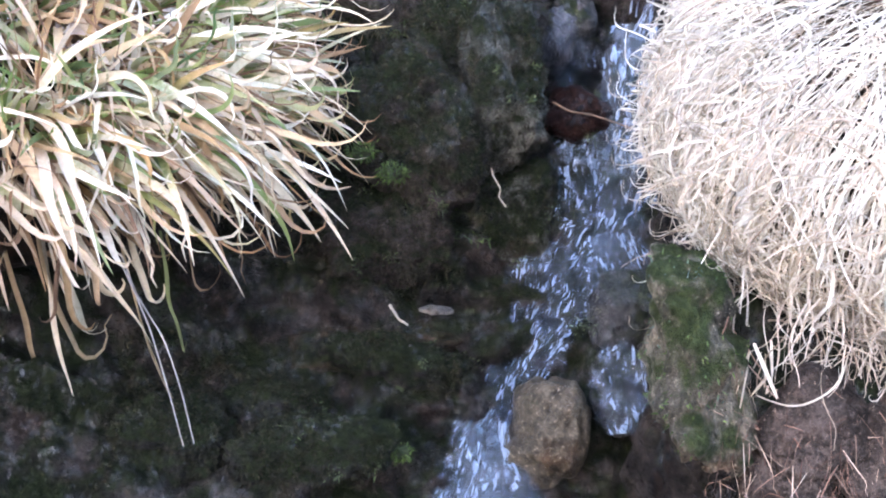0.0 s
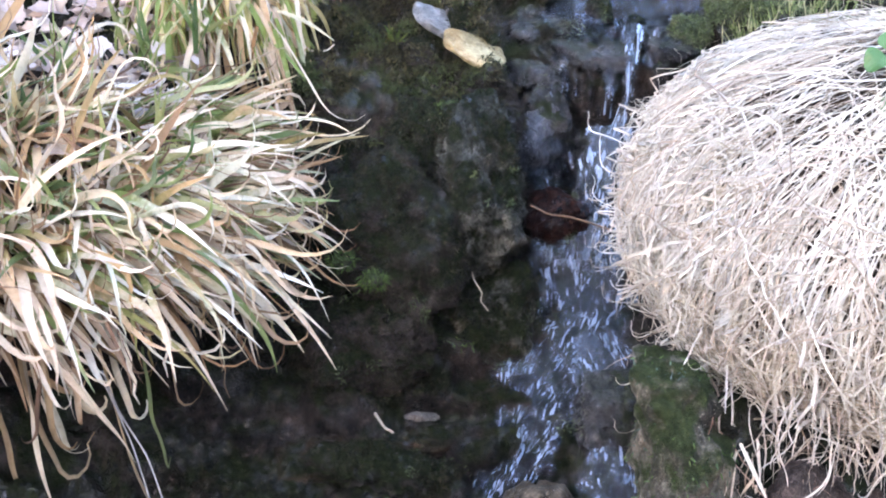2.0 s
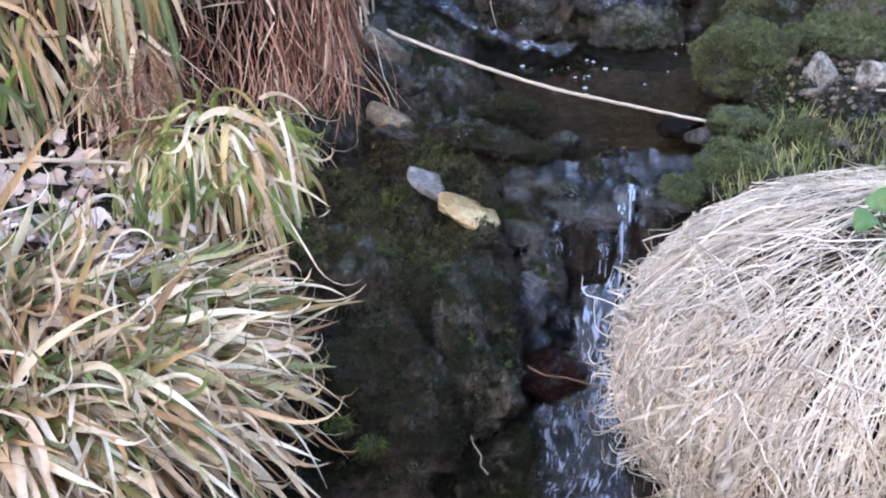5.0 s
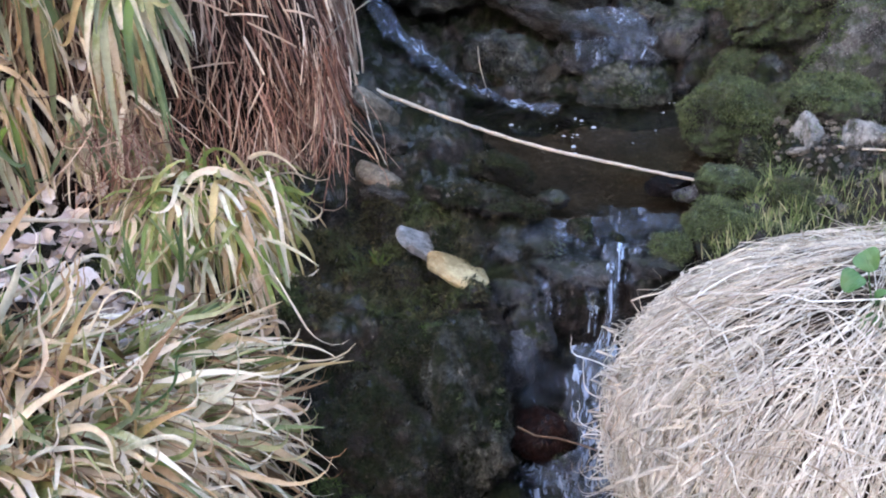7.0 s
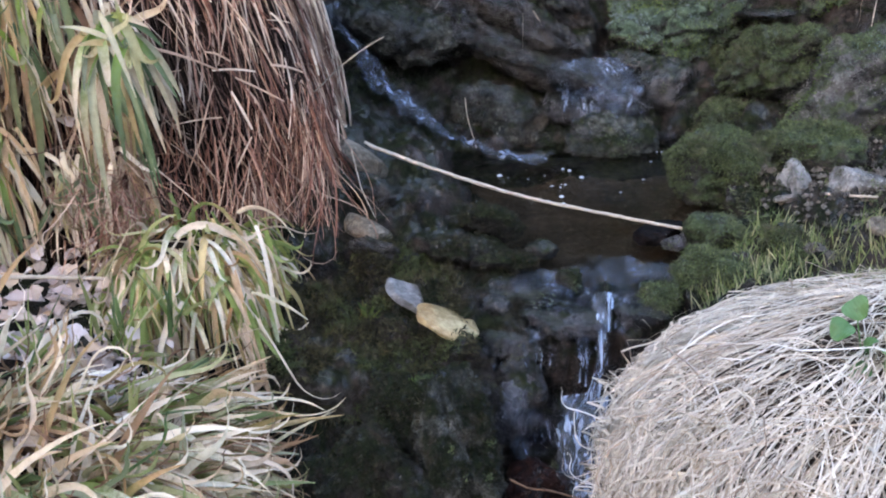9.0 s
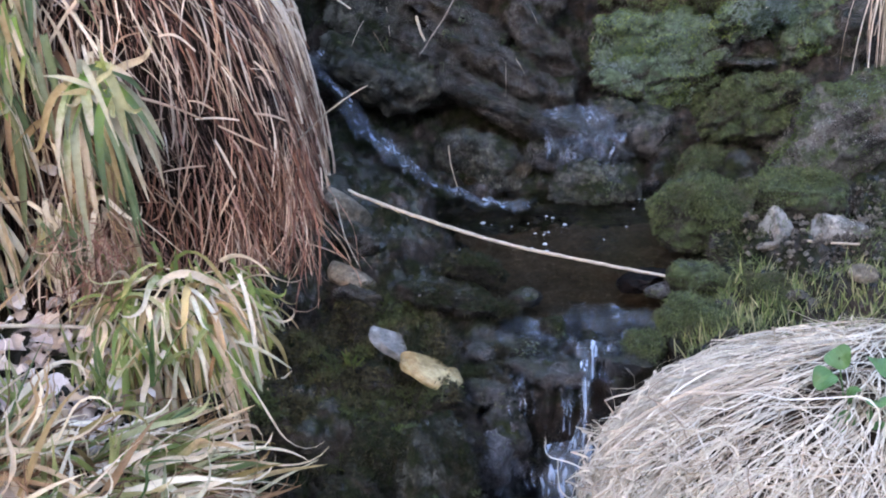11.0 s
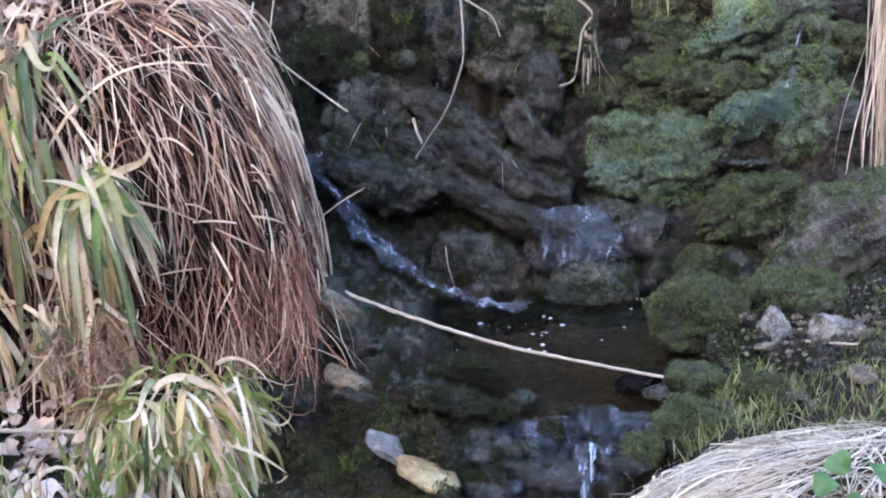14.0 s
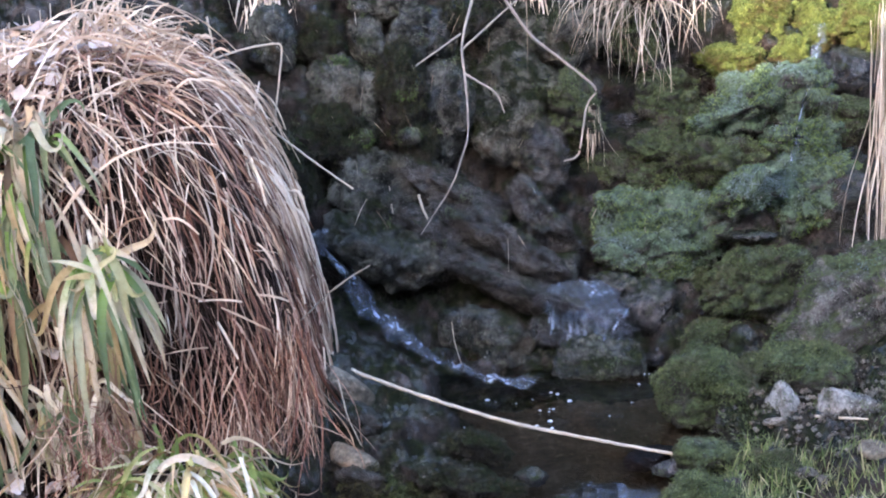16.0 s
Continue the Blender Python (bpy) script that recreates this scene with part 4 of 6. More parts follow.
rock("redrock", (0.268, 2.28, -0.275), (0.065, 0.05, 0.055), -30, 24, 3.4)
rock("brownshelf", (-0.04, 1.9, -0.535), (0.14, 0.07, 0.04), -26, 6, 4)
rock("brownshelf", (-0.2, 1.86, -0.53), (0.1, 0.06, 0.05), -26, -8, 4)
rock("mossdark", (-0.3, 1.76, -0.57), (0.1, 0.07, 0.06), -26, 12, 3)
# flat pale stone added to stand in for a wet glint on the shelf
rock("greypebble", (-0.012, 1.915, -0.468), (0.034, 0.014, 0.006), -10, 6, 3)
rock("greypebble", (0.02, 1.83, -0.53), (0.016, 0.014, 0.008), -10, 20, 3)
rock("greypebble", (-0.16, 1.78, -0.54), (0.014, 0.012, 0.008), -10, 0, 3)


# ---- water ----
def sheet(name, centre, width, material, label, lift=0.012, across=26, along=90, rough=0.008, lie=False):
    """Water running down the bed along a line of places, as a rippled skin over the stones."""
    centre = np.array(centre, float)
    s = np.r_[0, np.cumsum(np.linalg.norm(np.diff(centre, axis=0), axis=1))]
    t = np.linspace(0, s[-1], along)
    c = np.stack([np.interp(t, s, centre[:, i]) for i in range(3)], 1)
    for _ in range(3):
        c[1:-1] = (c[:-2] + 2 * c[1:-1] + c[2:]) / 4
    w = np.interp(t, s, width)
    d = np.gradient(c, axis=0)
    side = np.cross(d, [0, 0, 1.0])
    side[:, 2] = 0
    side /= np.linalg.norm(side, axis=1)[:, None] + 1e-9
    up = np.cross(side, d)
    up /= np.linalg.norm(up, axis=1)[:, None] + 1e-9
    u = np.linspace(-1, 1, across)
    edge = 1 + 0.22 * np.sin(t * 21 + 1)[:, None] * (u[None] > 0) + 0.22 * np.sin(t * 17)[:, None] * (u[None] < 0)
    p = c[:, None] + side[:, None] * (u[None, :, None] * w[:, None, None] * edge[..., None])
    dome = (1 - u ** 2)[None, :, None] * 0.018 - 0.012
    p = (p + up[:, None] * (lift + dome)).reshape(-1, 3)
    stretch = p * np.array([1, 0.3, 0.3])
    p = p + np.repeat(up, across, 0) * (rough * lumps(stretch, 45, 3) + rough * 0.8 * lumps(p, 16, 3, 4.0))[:, None]
    if lie:
        p[:, 2] = np.maximum(p[:, 2] - lift, floor_at(p[:, 0], p[:, 1]) + 0.004)
    uv = np.stack(np.broadcast_arrays(u[None] * float(np.mean(w)), t[:, None]), -1).reshape(-1, 2)
    i = np.arange(across * along).reshape(along, across)
    f = np.stack([i[:-1, :-1], i[:-1, 1:], i[1:, 1:], i[1:, :-1]], -1).reshape(-1, 4)
    me = mesh_of(name, p, f, material, uv, smooth=True)
    side_uv = np.stack(np.broadcast_arrays(u[None], t[:, None] * 0), -1).reshape(-1, 2)
    me.uv_layers.new(name="Edge").data.foreach_set("uv", side_uv[f.ravel()].astype(np.float32).ravel())
    return tagged(new(name, me), label, "water", kind="structure")


# pool
px_, py_ = np.meshgrid(np.linspace(0.05, 0.98, 90), np.linspace(2.6, 3.62, 90))
pp = np.stack([px_.ravel(), py_.ravel(), np.zeros(px_.size)], 1)
pp[:, 2] = 0.002 * lumps(pp, 14, 2) * smooth01(2.6, 3.4, pp[:, 1]) - 0.03 * smooth01(2.72, 2.6, pp[:, 1])
pi_ = np.arange(90 * 90).reshape(90, 90)
bed_x, bed_y = np.meshgrid(np.linspace(0.2, 0.95, 50), np.linspace(2.66, 3.45, 50))
bp = np.stack([bed_x.ravel(), bed_y.ravel(), np.zeros(2500)], 1)
bp[:, 2] = -0.045 - 0.035 * smooth01(2.7, 3.0, bp[:, 1]) + 0.012 * lumps(bp, 9, 4)
bi = np.arange(2500).reshape(50, 50)
silt = new("pool_bed", mesh_of("pool_bed", bp, np.stack([bi[:-1, :-1], bi[:-1, 1:], bi[1:, 1:], bi[1:, :-1]], -1).reshape(-1, 4), M_SILT, smooth=True))
tagged(silt, "brown silt on the bottom of the pool", "silt", kind="structure")
pool = new("water_pool", mesh_of("water_pool", pp, np.stack([pi_[:-1, :-1], pi_[:-1, 1:], pi_[1:, 1:], pi_[1:, :-1]], -1).reshape(-1, 4), M_POOL, pp[:, :2], smooth=True))
tagged(pool, "still brown clear water of a small rock pool", "water", kind="structure")

sheet("water_lip", [(0.53, 2.74, -0.004), (0.49, 2.67, -0.006), (0.45, 2.57, -0.015), (0.435, 2.5, -0.05)], [0.11, 0.12, 0.12, 0.11], M_LIP, "thin sheet of water over the pool lip", 0.016, lie=True)
sheet("water_side_runnel", [(0.34, 2.66, 0.0), (0.29, 2.58, -0.01), (0.25, 2.49, -0.06), (0.25, 2.42, -0.16), (0.27, 2.34, -0.25)], [0.1, 0.11, 0.09, 0.08, 0.07], M_LIP, "thin film of water over dark rock", 0.016)
sheet("water_fall", [(0.455, 2.56, -0.01), (0.44, 2.5, -0.05), (0.425, 2.44, -0.12), (0.405, 2.4, -0.18)], [0.028, 0.018, 0.015, 0.028], M_FALL, "narrow clear fall of water below the pool", 0.028)
sheet("water_splash", [(0.41, 2.41, -0.165), (0.39, 2.34, -0.185), (0.365, 2.28, -0.27), (0.33, 2.2, -0.36)], [0.06, 0.085, 0.095, 0.11], M_WHITEWATER, "white churning water at the foot of the fall", 0.022)
sheet("water_cascade", [(0.345, 2.25, -0.31), (0.313, 2.17, -0.375), (0.285, 2.07, -0.42), (0.225, 1.97, -0.475), (0.15, 1.835, -0.53), (0.105, 1.74, -0.6), (0.075, 1.63, -0.65), (0.03, 1.45, -0.7), (0.0, 1.2, -0.75)], [0.11, 0.13, 0.13, 0.115, 0.09, 0.085, 0.13, 0.2, 0.34], M_CASCADE, "rippling cascade sliding down dark rock", 0.03, 44, 240, 0.014)
sheet("water_side_branch", [(0.32, 2.02, -0.4), (0.33, 1.9, -0.45), (0.345, 1.79, -0.5), (0.35, 1.68, -0.57)], [0.06, 0.07, 0.09, 0.08], M_CASCADE, "small side branch of the cascade over rock", 0.05, 14, 60, 0.01)
sheet("water_slide", [(-0.13, 3.8, 0.33), (-0.09, 3.77, 0.262), (-0.045, 3.74, 0.195), (0.01, 3.67, 0.125), (0.08, 3.56, 0.075), (0.15, 3.47, 0.045), (0.224, 3.44, 0.02), (0.3, 3.35, 0.006), (0.43, 3.29, 0.003)], [0.045, 0.05, 0.05, 0.05, 0.042, 0.03, 0.022, 0.03, 0.06], M_SLIDE, "white water sliding down into the pool", 0.028, 20, 120, 0.012)
sheet("water_trickle", [(1.363, 3.95, 0.815), (1.37, 3.93, 0.757), (1.35, 3.9, 0.71), (1.315, 3.85, 0.682), (1.3, 3.81, 0.635), (1.28, 3.78, 0.588), (1.265, 3.755, 0.549), (1.255, 3.745, 0.5), (1.22, 3.69, 0.466), (1.19, 3.63, 0.45)], [0.022, 0.018, 0.017, 0.014, 0.012, 0.01, 0.013, 0.013, 0.01, 0.014], M_TRICKLE, "bright trickle of water down the mossy wall", 0.032, 10, 90, 0.006)
sheet("water_seep", [(1.19, 3.63, 0.45), (1.13, 3.59, 0.43), (1.07, 3.6, 0.36), (1.02, 3.62, 0.29)], [0.05, 0.06, 0.06, 0.07], M_SEEP, "thin seep of water over wet moss", 0.016, 20, 50, 0.01)
sheet("water_ledge", [(0.595, 3.61, 0.185), (0.59, 3.54, 0.155), (0.582, 3.48, 0.12), (0.58, 3.465, 0.07)], [0.11, 0.13, 0.13, 0.12], M_FILM, "film of water spilling over a wet ledge", 0.012, 24, 40, 0.008)

sheet("water_foot", [(0.105, 1.73, -0.6), (0.085, 1.66, -0.635), (0.05, 1.55, -0.67), (0.02, 1.42, -0.7)], [0.05, 0.08, 0.12, 0.16], M_WHITEWATER, "white water at the foot of the cascade", 0.05, 24, 70, 0.014)

# drips along the lip of the ledges
for k in range(13):
    x = rng.uniform(0.2, 0.5)
    y = 2.455 + 0.02 * math.sin(k * 1.7) + 0.05 * (x > 0.4)
    h = rng.uniform(0.015, 0.1)
    sheet("water_drip", [(x, y + 0.02, -0.045), (x, y, -0.05), (x + 0.002, y - 0.008, -0.055 - h * 0.5), (x, y - 0.012, -0.055 - h)], [0.0035, 0.003, 0.0025, 0.0015], M_FALL, "thin drip of water off the ledge", 0.004, 4, 16, 0.001)

for k in range(14):
    x = rng.uniform(0.46, 0.72)
    y, z = 3.47 + 0.02 * math.sin(k * 2.1), 0.19 - 0.45 * (x - 0.46)
    h = rng.uniform(0.03, 0.11)
    sheet("water_drip", [(x, y + 0.02, z), (x, y, z - 0.01), (x + 0.002, y - 0.008, z - 0.01 - h * 0.5), (x, y - 0.012, z - 0.01 - h)], [0.004, 0.0035, 0.003, 0.0015], M_FALL, "thin drip of water off the wall ledge", 0.004, 4, 16, 0.001)

# foam on the pool
fr = np.random.default_rng(3)
fv, ff = [], []
spots = np.concatenate([fr.normal((0.47, 3.13, 0.004), (0.12, 0.1, 0), (11, 3)), fr.normal((0.47, 3.22, 0.006), (0.06, 0.05, 0), (9, 3)), fr.normal((0.78, 3.3, 0.005), (0.05, 0.05, 0), (12, 3))])
for c in spots:
    r = fr.uniform(0.002, 0.0065)
    a = np.arange(8) * np.pi / 4
    ring = np.stack([c[0] + r * np.cos(a) * fr.uniform(0.7, 1.4), c[1] + r * np.sin(a), np.full(8, 0.004)], 1)
    n = len(fv)
    fv += [*ring, *(ring * 0.5 + np.array([c[0], c[1], 0.004]) * 0.5 + [0, 0, r * 0.45]), (c[0], c[1], 0.004 + r * 0.6)]
    for i in range(8):
        q = (i + 1) % 8
        ff += [(n + i, n + q, n + 8 + q), (n + i, n + 8 + q, n + 8 + i), (n + 8 + i, n + 8 + q, n + 16)]
M_FOAM, _, pf, _ = nodes_of("foam")
pf.inputs["Base Color"].default_value = (0.36, 0.38, 0.4, 1)
pf.inputs["Roughness"].default_value = 0.3
tagged(new("foam", mesh_of("foam", fv, ff, M_FOAM, smooth=True)), "small white foam bubbles floating on the pool", "foam", kind="stuff")


# ---- plants ----
def unit(v):
    return v / (np.linalg.norm(v, axis=-1, keepdims=True) + 1e-9)


def on_egg(n, centre, radii, power, keep):
    """Places on a body's skin, and the ways they look, where keep(way) holds."""
    out = []
    while len(out) < n:
        d = unit(rng.normal(0, 1, (n * 2, 3)))
        d = d[keep(d)]
        out.extend(d)
    d = np.array(out[:n])
    r = 1 / norm_of(d, power)
    return np.array(centre) + d * r[:, None] * np.array(radii), unit(d / np.array(radii))


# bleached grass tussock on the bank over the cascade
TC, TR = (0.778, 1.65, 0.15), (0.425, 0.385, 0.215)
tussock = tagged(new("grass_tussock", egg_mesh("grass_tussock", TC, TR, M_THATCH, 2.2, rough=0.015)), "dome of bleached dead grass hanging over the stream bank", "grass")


def locked(root, locks, amount):
    """Stems lie in locks: neighbours share a way."""
    seed = root[rng.choice(len(root), locks)]
    own = np.argmin(((root[:, None] - seed[None]) ** 2).sum(2), 1)
    return rng.normal(0, amount, (locks, 3))[own]


# a thin underlayer, its grass tones darkened to paint shade between the stems
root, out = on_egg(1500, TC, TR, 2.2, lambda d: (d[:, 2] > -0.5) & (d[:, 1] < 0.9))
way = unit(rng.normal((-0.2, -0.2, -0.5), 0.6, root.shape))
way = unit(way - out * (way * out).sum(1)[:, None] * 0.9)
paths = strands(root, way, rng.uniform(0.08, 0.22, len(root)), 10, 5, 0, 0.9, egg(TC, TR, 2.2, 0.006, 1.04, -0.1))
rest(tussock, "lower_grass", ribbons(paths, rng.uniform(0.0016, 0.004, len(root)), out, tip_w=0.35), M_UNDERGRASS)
# long stems combed down from the crown
root, out = on_egg(2500, TC, TR, 2.2, lambda d: (d[:, 2] > 0.3))
flow = unit((root - np.array(TC) - np.array([0.1, 0.33, 0])) * np.array([1, 1, 0]))
way = unit(flow * 0.9 + locked(root, 120, 0.4) * np.array([1, 1, 0.2]) + rng.normal(0, 0.26, root.shape) * np.array([1, 1, 0.2]) + np.array([-0.1, -0.15, 0]))
way = unit(way - out * ((way * out).sum(1) - 0.05)[:, None])
paths = strands(root + out * rng.uniform(0, 0.012, (len(root), 1)), way, rng.uniform(0.16, 0.5, len(root)), 20, rng.uniform(8, 18, len(root)), rng.choice([0, 0, 0, 2.0, -2.0], len(root)), rng.choice([0.15, 0.35, 0.8], len(root))[:, None], egg(TC, TR, 2.2, 0.03, 1.08, -0.15), 5)
blade_parts(tussock, "blade", paths[:260], rng.uniform(0.003, 0.0046, 260), out[:260], M_PALEGRASS, tip_w=0.35)
rest(tussock, "dry_grass", ribbons(paths[260:], rng.uniform(0.0014, 0.0034, len(root) - 260), out[260:], tip_w=0.35), M_PALEGRASS)
# curling tangle over the lower two thirds
root, out = on_egg(1900, TC, TR, 2.2, lambda d: (d[:, 2] < 0.7) & (d[:, 2] > -0.75) & (d[:, 1] < 0.3))
way = locked(root, 150, 0.6) + rng.normal((-0.1, 0, -0.25), 0.6, root.shape)
way = unit(way - out * ((way * out).sum(1) - 0.08)[:, None])
paths = strands(root + out * rng.uniform(0, 0.03, (len(root), 1)), way, rng.uniform(0.2, 0.6, len(root)), 26, rng.uniform(1, 6, len(root)), rng.choice([1.6, -1.6, 0, 0], len(root)), rng.choice([0.4, 0.8, 1.5], len(root))[:, None], egg(TC, TR, 2.2, 0.045, 1.1, -0.5), 8)
paths = eased(paths, 2)
half = len(root) * 3 // 4
rest(tussock, "tangled_grass", ribbons(paths[:half], rng.uniform(0.0014, 0.003, half), out[:half], tip_w=0.45), M_PALEGRASS)
rest(tussock, "tangled_grass", ribbons(paths[half:], rng.uniform(0.0014, 0.0028, len(root) - half), out[half:], tip_w=0.45), M_DULLGRASS)
# loose wisps over the water
root = np.concatenate([rng.normal((0.34, 1.63, 0.14), (0.02, 0.06, 0.04), (60, 3)), rng.normal((0.36, 1.6, 0.04), (0.02, 0.05, 0.03), (20, 3))])
way = unit(rng.normal((-1, -0.1, -0.1), (0.3, 0.5, 0.45), (80, 3)))
paths = strands(root, way, rng.uniform(0.04, 0.13, 80), 18, 2.5, rng.choice([2.2, -2.2, 1.2], 80), 3.2)
rest(tussock, "loose_grass", ribbons(paths, rng.uniform(0.001, 0.002, 80), None, tip_w=0.4), M_PALEGRASS)
# drooping fringe below
root = np.stack([rng.uniform(0.36, 0.95, 520), rng.uniform(1.24, 1.34, 520), rng.uniform(0.0, 0.14, 520)], 1)
root[:, 1] += (root[:, 0] < 0.5) * (0.5 - root[:, 0]) * 1.2
way = unit(rng.normal((-0.1, -0.3, -0.7), 0.5, (520, 3)))
paths = strands(root, way, rng.uniform(0.05, 0.17, 520), 16, 5, rng.choice([3.0, -3.0, 0], 520), 1.8)
rest(tussock, "fringe", ribbons(paths, rng.uniform(0.0016, 0.0032, 520), None, tip_w=0.4), M_DULLGRASS)


def rosette_leaves(heart, hout, each, lengths, pull, push, droop=(2.5, 6), upward=0.5, jitter=0.55, curls=(0, 0, 1.2, 2.0), wobble=0.1):
    root = np.repeat(heart, each, 0) + rng.normal(0, 0.02, (len(heart) * each, 3))
    out = np.repeat(hout, each, 0)
    way = unit(out * upward + rng.normal(0, 1, root.shape) * np.repeat(np.broadcast_to(jitter, len(heart)), each)[:, None] + np.repeat(np.broadcast_to(np.array(pull), heart.shape), each, 0))
    n = len(root)
    mix = rng.permutation(n)
    return strands(root, way, rng.uniform(*lengths, n), 16, rng.uniform(*droop, n), rng.choice(curls, n), wobble, push)[mix], out[mix]


# wood-rush tussock hanging over the lower pool
LC, LR = (-0.845, 2.11, -0.13), (0.46, 0.38, 0.225)
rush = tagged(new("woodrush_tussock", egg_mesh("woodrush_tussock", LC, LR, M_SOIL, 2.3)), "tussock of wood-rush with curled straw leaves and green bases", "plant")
push = egg(LC, LR, 2.3, 0.06)
heart, hout = on_egg(94, LC, LR, 2.3, lambda d: (d[:, 2] > 0.38 - 0.3 * ((d[:, 0] > 0.35) & (d[:, 1] > -0.6))) & (d[:, 1] < 0.0 + 0.5 * (d[:, 0] > 0.75)) & (d[:, 0] > -0.8))
front = smooth01(2.0, 1.75, heart[:, 1])[:, None]
sweep = np.array([0.8, -0.3, 0.02]) * (1 - front) + np.array([0.8, -0.2, 0.16]) * front
near = front[:, 0] > 0.35
CURLS = (0, 0, 0, 1.4, 2.4, -1.6)
paths, out = rosette_leaves(heart[near], hout[near], 11, (0.16, 0.4), sweep[near], push, (1.8, 7), 0.5, 0.62, CURLS, 0.3)
far_paths, far_out = rosette_leaves(heart[~near], hout[~near], 10, (0.13, 0.34), sweep[~near] * 0.6, push, (1.5, 8), 0.5, 0.85, CURLS, 0.35)
paths, out = np.concatenate([paths, far_paths]), np.concatenate([out, far_out])
mix = rng.permutation(len(paths))
paths, out = paths[mix], out[mix]
rest(rush, "foliage", ribbons(paths[240:], rng.uniform(0.008, 0.018, len(paths) - 240), out[240:], twist=0.45, tip_w=0.06), M_RUSH)
blade_parts(rush, "leaf", paths[:240], rng.uniform(0.013, 0.02, 240), out[:240], M_RUSH, twist=0.45, tip_w=0.06)
paths, out = rosette_leaves(heart[::3], hout[::3], 8, (0.08, 0.26), (0.2, -0.1, 0.1), push, (1, 5), 0.8)
rest(rush, "green_foliage", ribbons(paths, rng.uniform(0.01, 0.017, len(paths)), out, twist=0.4), M_RUSHGREEN)
# thin dead leaves between the broad ones
paths, out = rosette_leaves(heart, hout, 9, (0.1, 0.3), sweep * 0.6, push, (4, 10), 0.3, 0.7, (0, 1.5, 3.0), 0.5)
rest(rush, "withered_foliage", ribbons(paths, rng.uniform(0.003, 0.008, len(paths)), out, twist=0.6), M_WITHERED)
# leaves hanging under the front edge
root = np.stack([rng.uniform(-1.1, -0.5, 26), rng.uniform(1.72, 1.8, 26), rng.uniform(-0.2, -0.05, 26)], 1)
way = unit(rng.normal((0.15, -0.45, -0.5), 0.35, (26, 3)))
paths = strands(root, way, rng.uniform(0.1, 0.18, 26), 16, 6, rng.choice([0, 1.8, 2.6], 26), 0.2)
rest(rush, "hanging_foliage", ribbons(paths, rng.uniform(0.008, 0.015, 26), None, twist=0.3), M_WITHERED)

# a few long curled leaves below them
root = np.stack([rng.uniform(-0.8, -0.45, 11), rng.uniform(1.74, 1.8, 11), rng.uniform(-0.2, -0.14, 11)], 1)
paths = strands(root, unit(rng.normal((0.1, -0.35, -0.8), 0.2, (11, 3))), np.where(np.arange(11) < 3, 0.52, rng.uniform(0.16, 0.42, 11)), 18, 5, rng.choice([0, 1.2, 2.6, 3.6], 11), 0.3)
blade_parts(rush, "leaf", paths, rng.uniform(0.01, 0.017, 11), None, M_DRYRUSH, twist=0.3)

# small wood-rush clump on the edge of the bank
CC, CR = (-0.4, 2.59, 0.045), (0.16, 0.12, 0.15)
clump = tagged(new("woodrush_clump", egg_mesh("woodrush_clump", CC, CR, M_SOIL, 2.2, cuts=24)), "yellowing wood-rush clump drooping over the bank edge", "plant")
push = egg(CC, CR, 2.2, 0.05)
heart, hout = on_egg(44, CC, CR, 2.2, lambda d: (d[:, 2] > 0.0) & (d[:, 1] < 0.7) & (d[:, 0] > -0.85))
heart = heart + rng.normal(0, 0.025, heart.shape)
paths, out = rosette_leaves(heart, hout, 9, (0.15, 0.45), rng.normal((0.16, -0.4, -0.75), 0.3, heart.shape), push, (13, 28), 0.05, 0.45, (0, 0, 1.2, 2.5), 0.2)
rest(clump, "foliage", ribbons(paths[90:], rng.uniform(0.008, 0.016, len(paths) - 90), out[90:], twist=0.4), M_RUSH)
blade_parts(clump, "leaf", paths[:90], rng.uniform(0.009, 0.016, 90), out[:90], M_CLUMP, twist=0.4)
paths, out = rosette_leaves(heart[:8], hout[:8], 3, (0.06, 0.14), (0.1, -0.35, -0.2), push, (9, 20), 0.4, 0.5)
rest(clump, "green_foliage", ribbons(paths, rng.uniform(0.009, 0.014, len(paths)), out, twist=0.4), M_GREENSHOOT)
# leaves trailing over the edge of the rock
root = np.stack([rng.uniform(-0.34, -0.26, 34), rng.uniform(2.36, 2.5, 34), rng.uniform(0.0, 0.12, 34)], 1)
paths = strands(root, unit(rng.normal((0.3, -0.35, -0.5), 0.22, (34, 3))), rng.uniform(0.12, 0.3, 34), 16, 5, rng.choice([0, 1.4, 2.4], 34), 0.2)
blade_parts(clump, "trailing_leaf", paths, rng.uniform(0.007, 0.014, 34), None, M_RUSH, twist=0.3)

# the upper bank, curtained with dead stems
UC, UR, UP = (-0.61, 3.24, -0.086), (0.5, 0.5, 1.05), (5.0, 3.6)


def leaned(p):
    """The bank draws back towards its crown."""
    p = np.array(p, float)
    x, z = p[..., 0].copy(), p[..., 2].copy()
    p[..., 0] = x - 0.11 * np.clip((z - 0.2) / 0.75, 0, 1.2) * smooth01(-0.85, -0.3, x)
    p[..., 2] = z - 0.06 * smooth01(0.75, 1.0, z) * smooth01(-0.42, -0.75, x) - 0.02 * smooth01(0.8, 1.0, z)
    return p


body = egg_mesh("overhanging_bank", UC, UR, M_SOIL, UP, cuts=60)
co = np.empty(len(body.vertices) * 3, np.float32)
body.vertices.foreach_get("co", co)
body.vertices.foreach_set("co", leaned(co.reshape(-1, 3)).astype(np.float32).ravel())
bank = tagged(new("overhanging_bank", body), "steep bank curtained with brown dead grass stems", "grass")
push = egg(UC, UR, UP, 0.05, 1.07, 0.1)


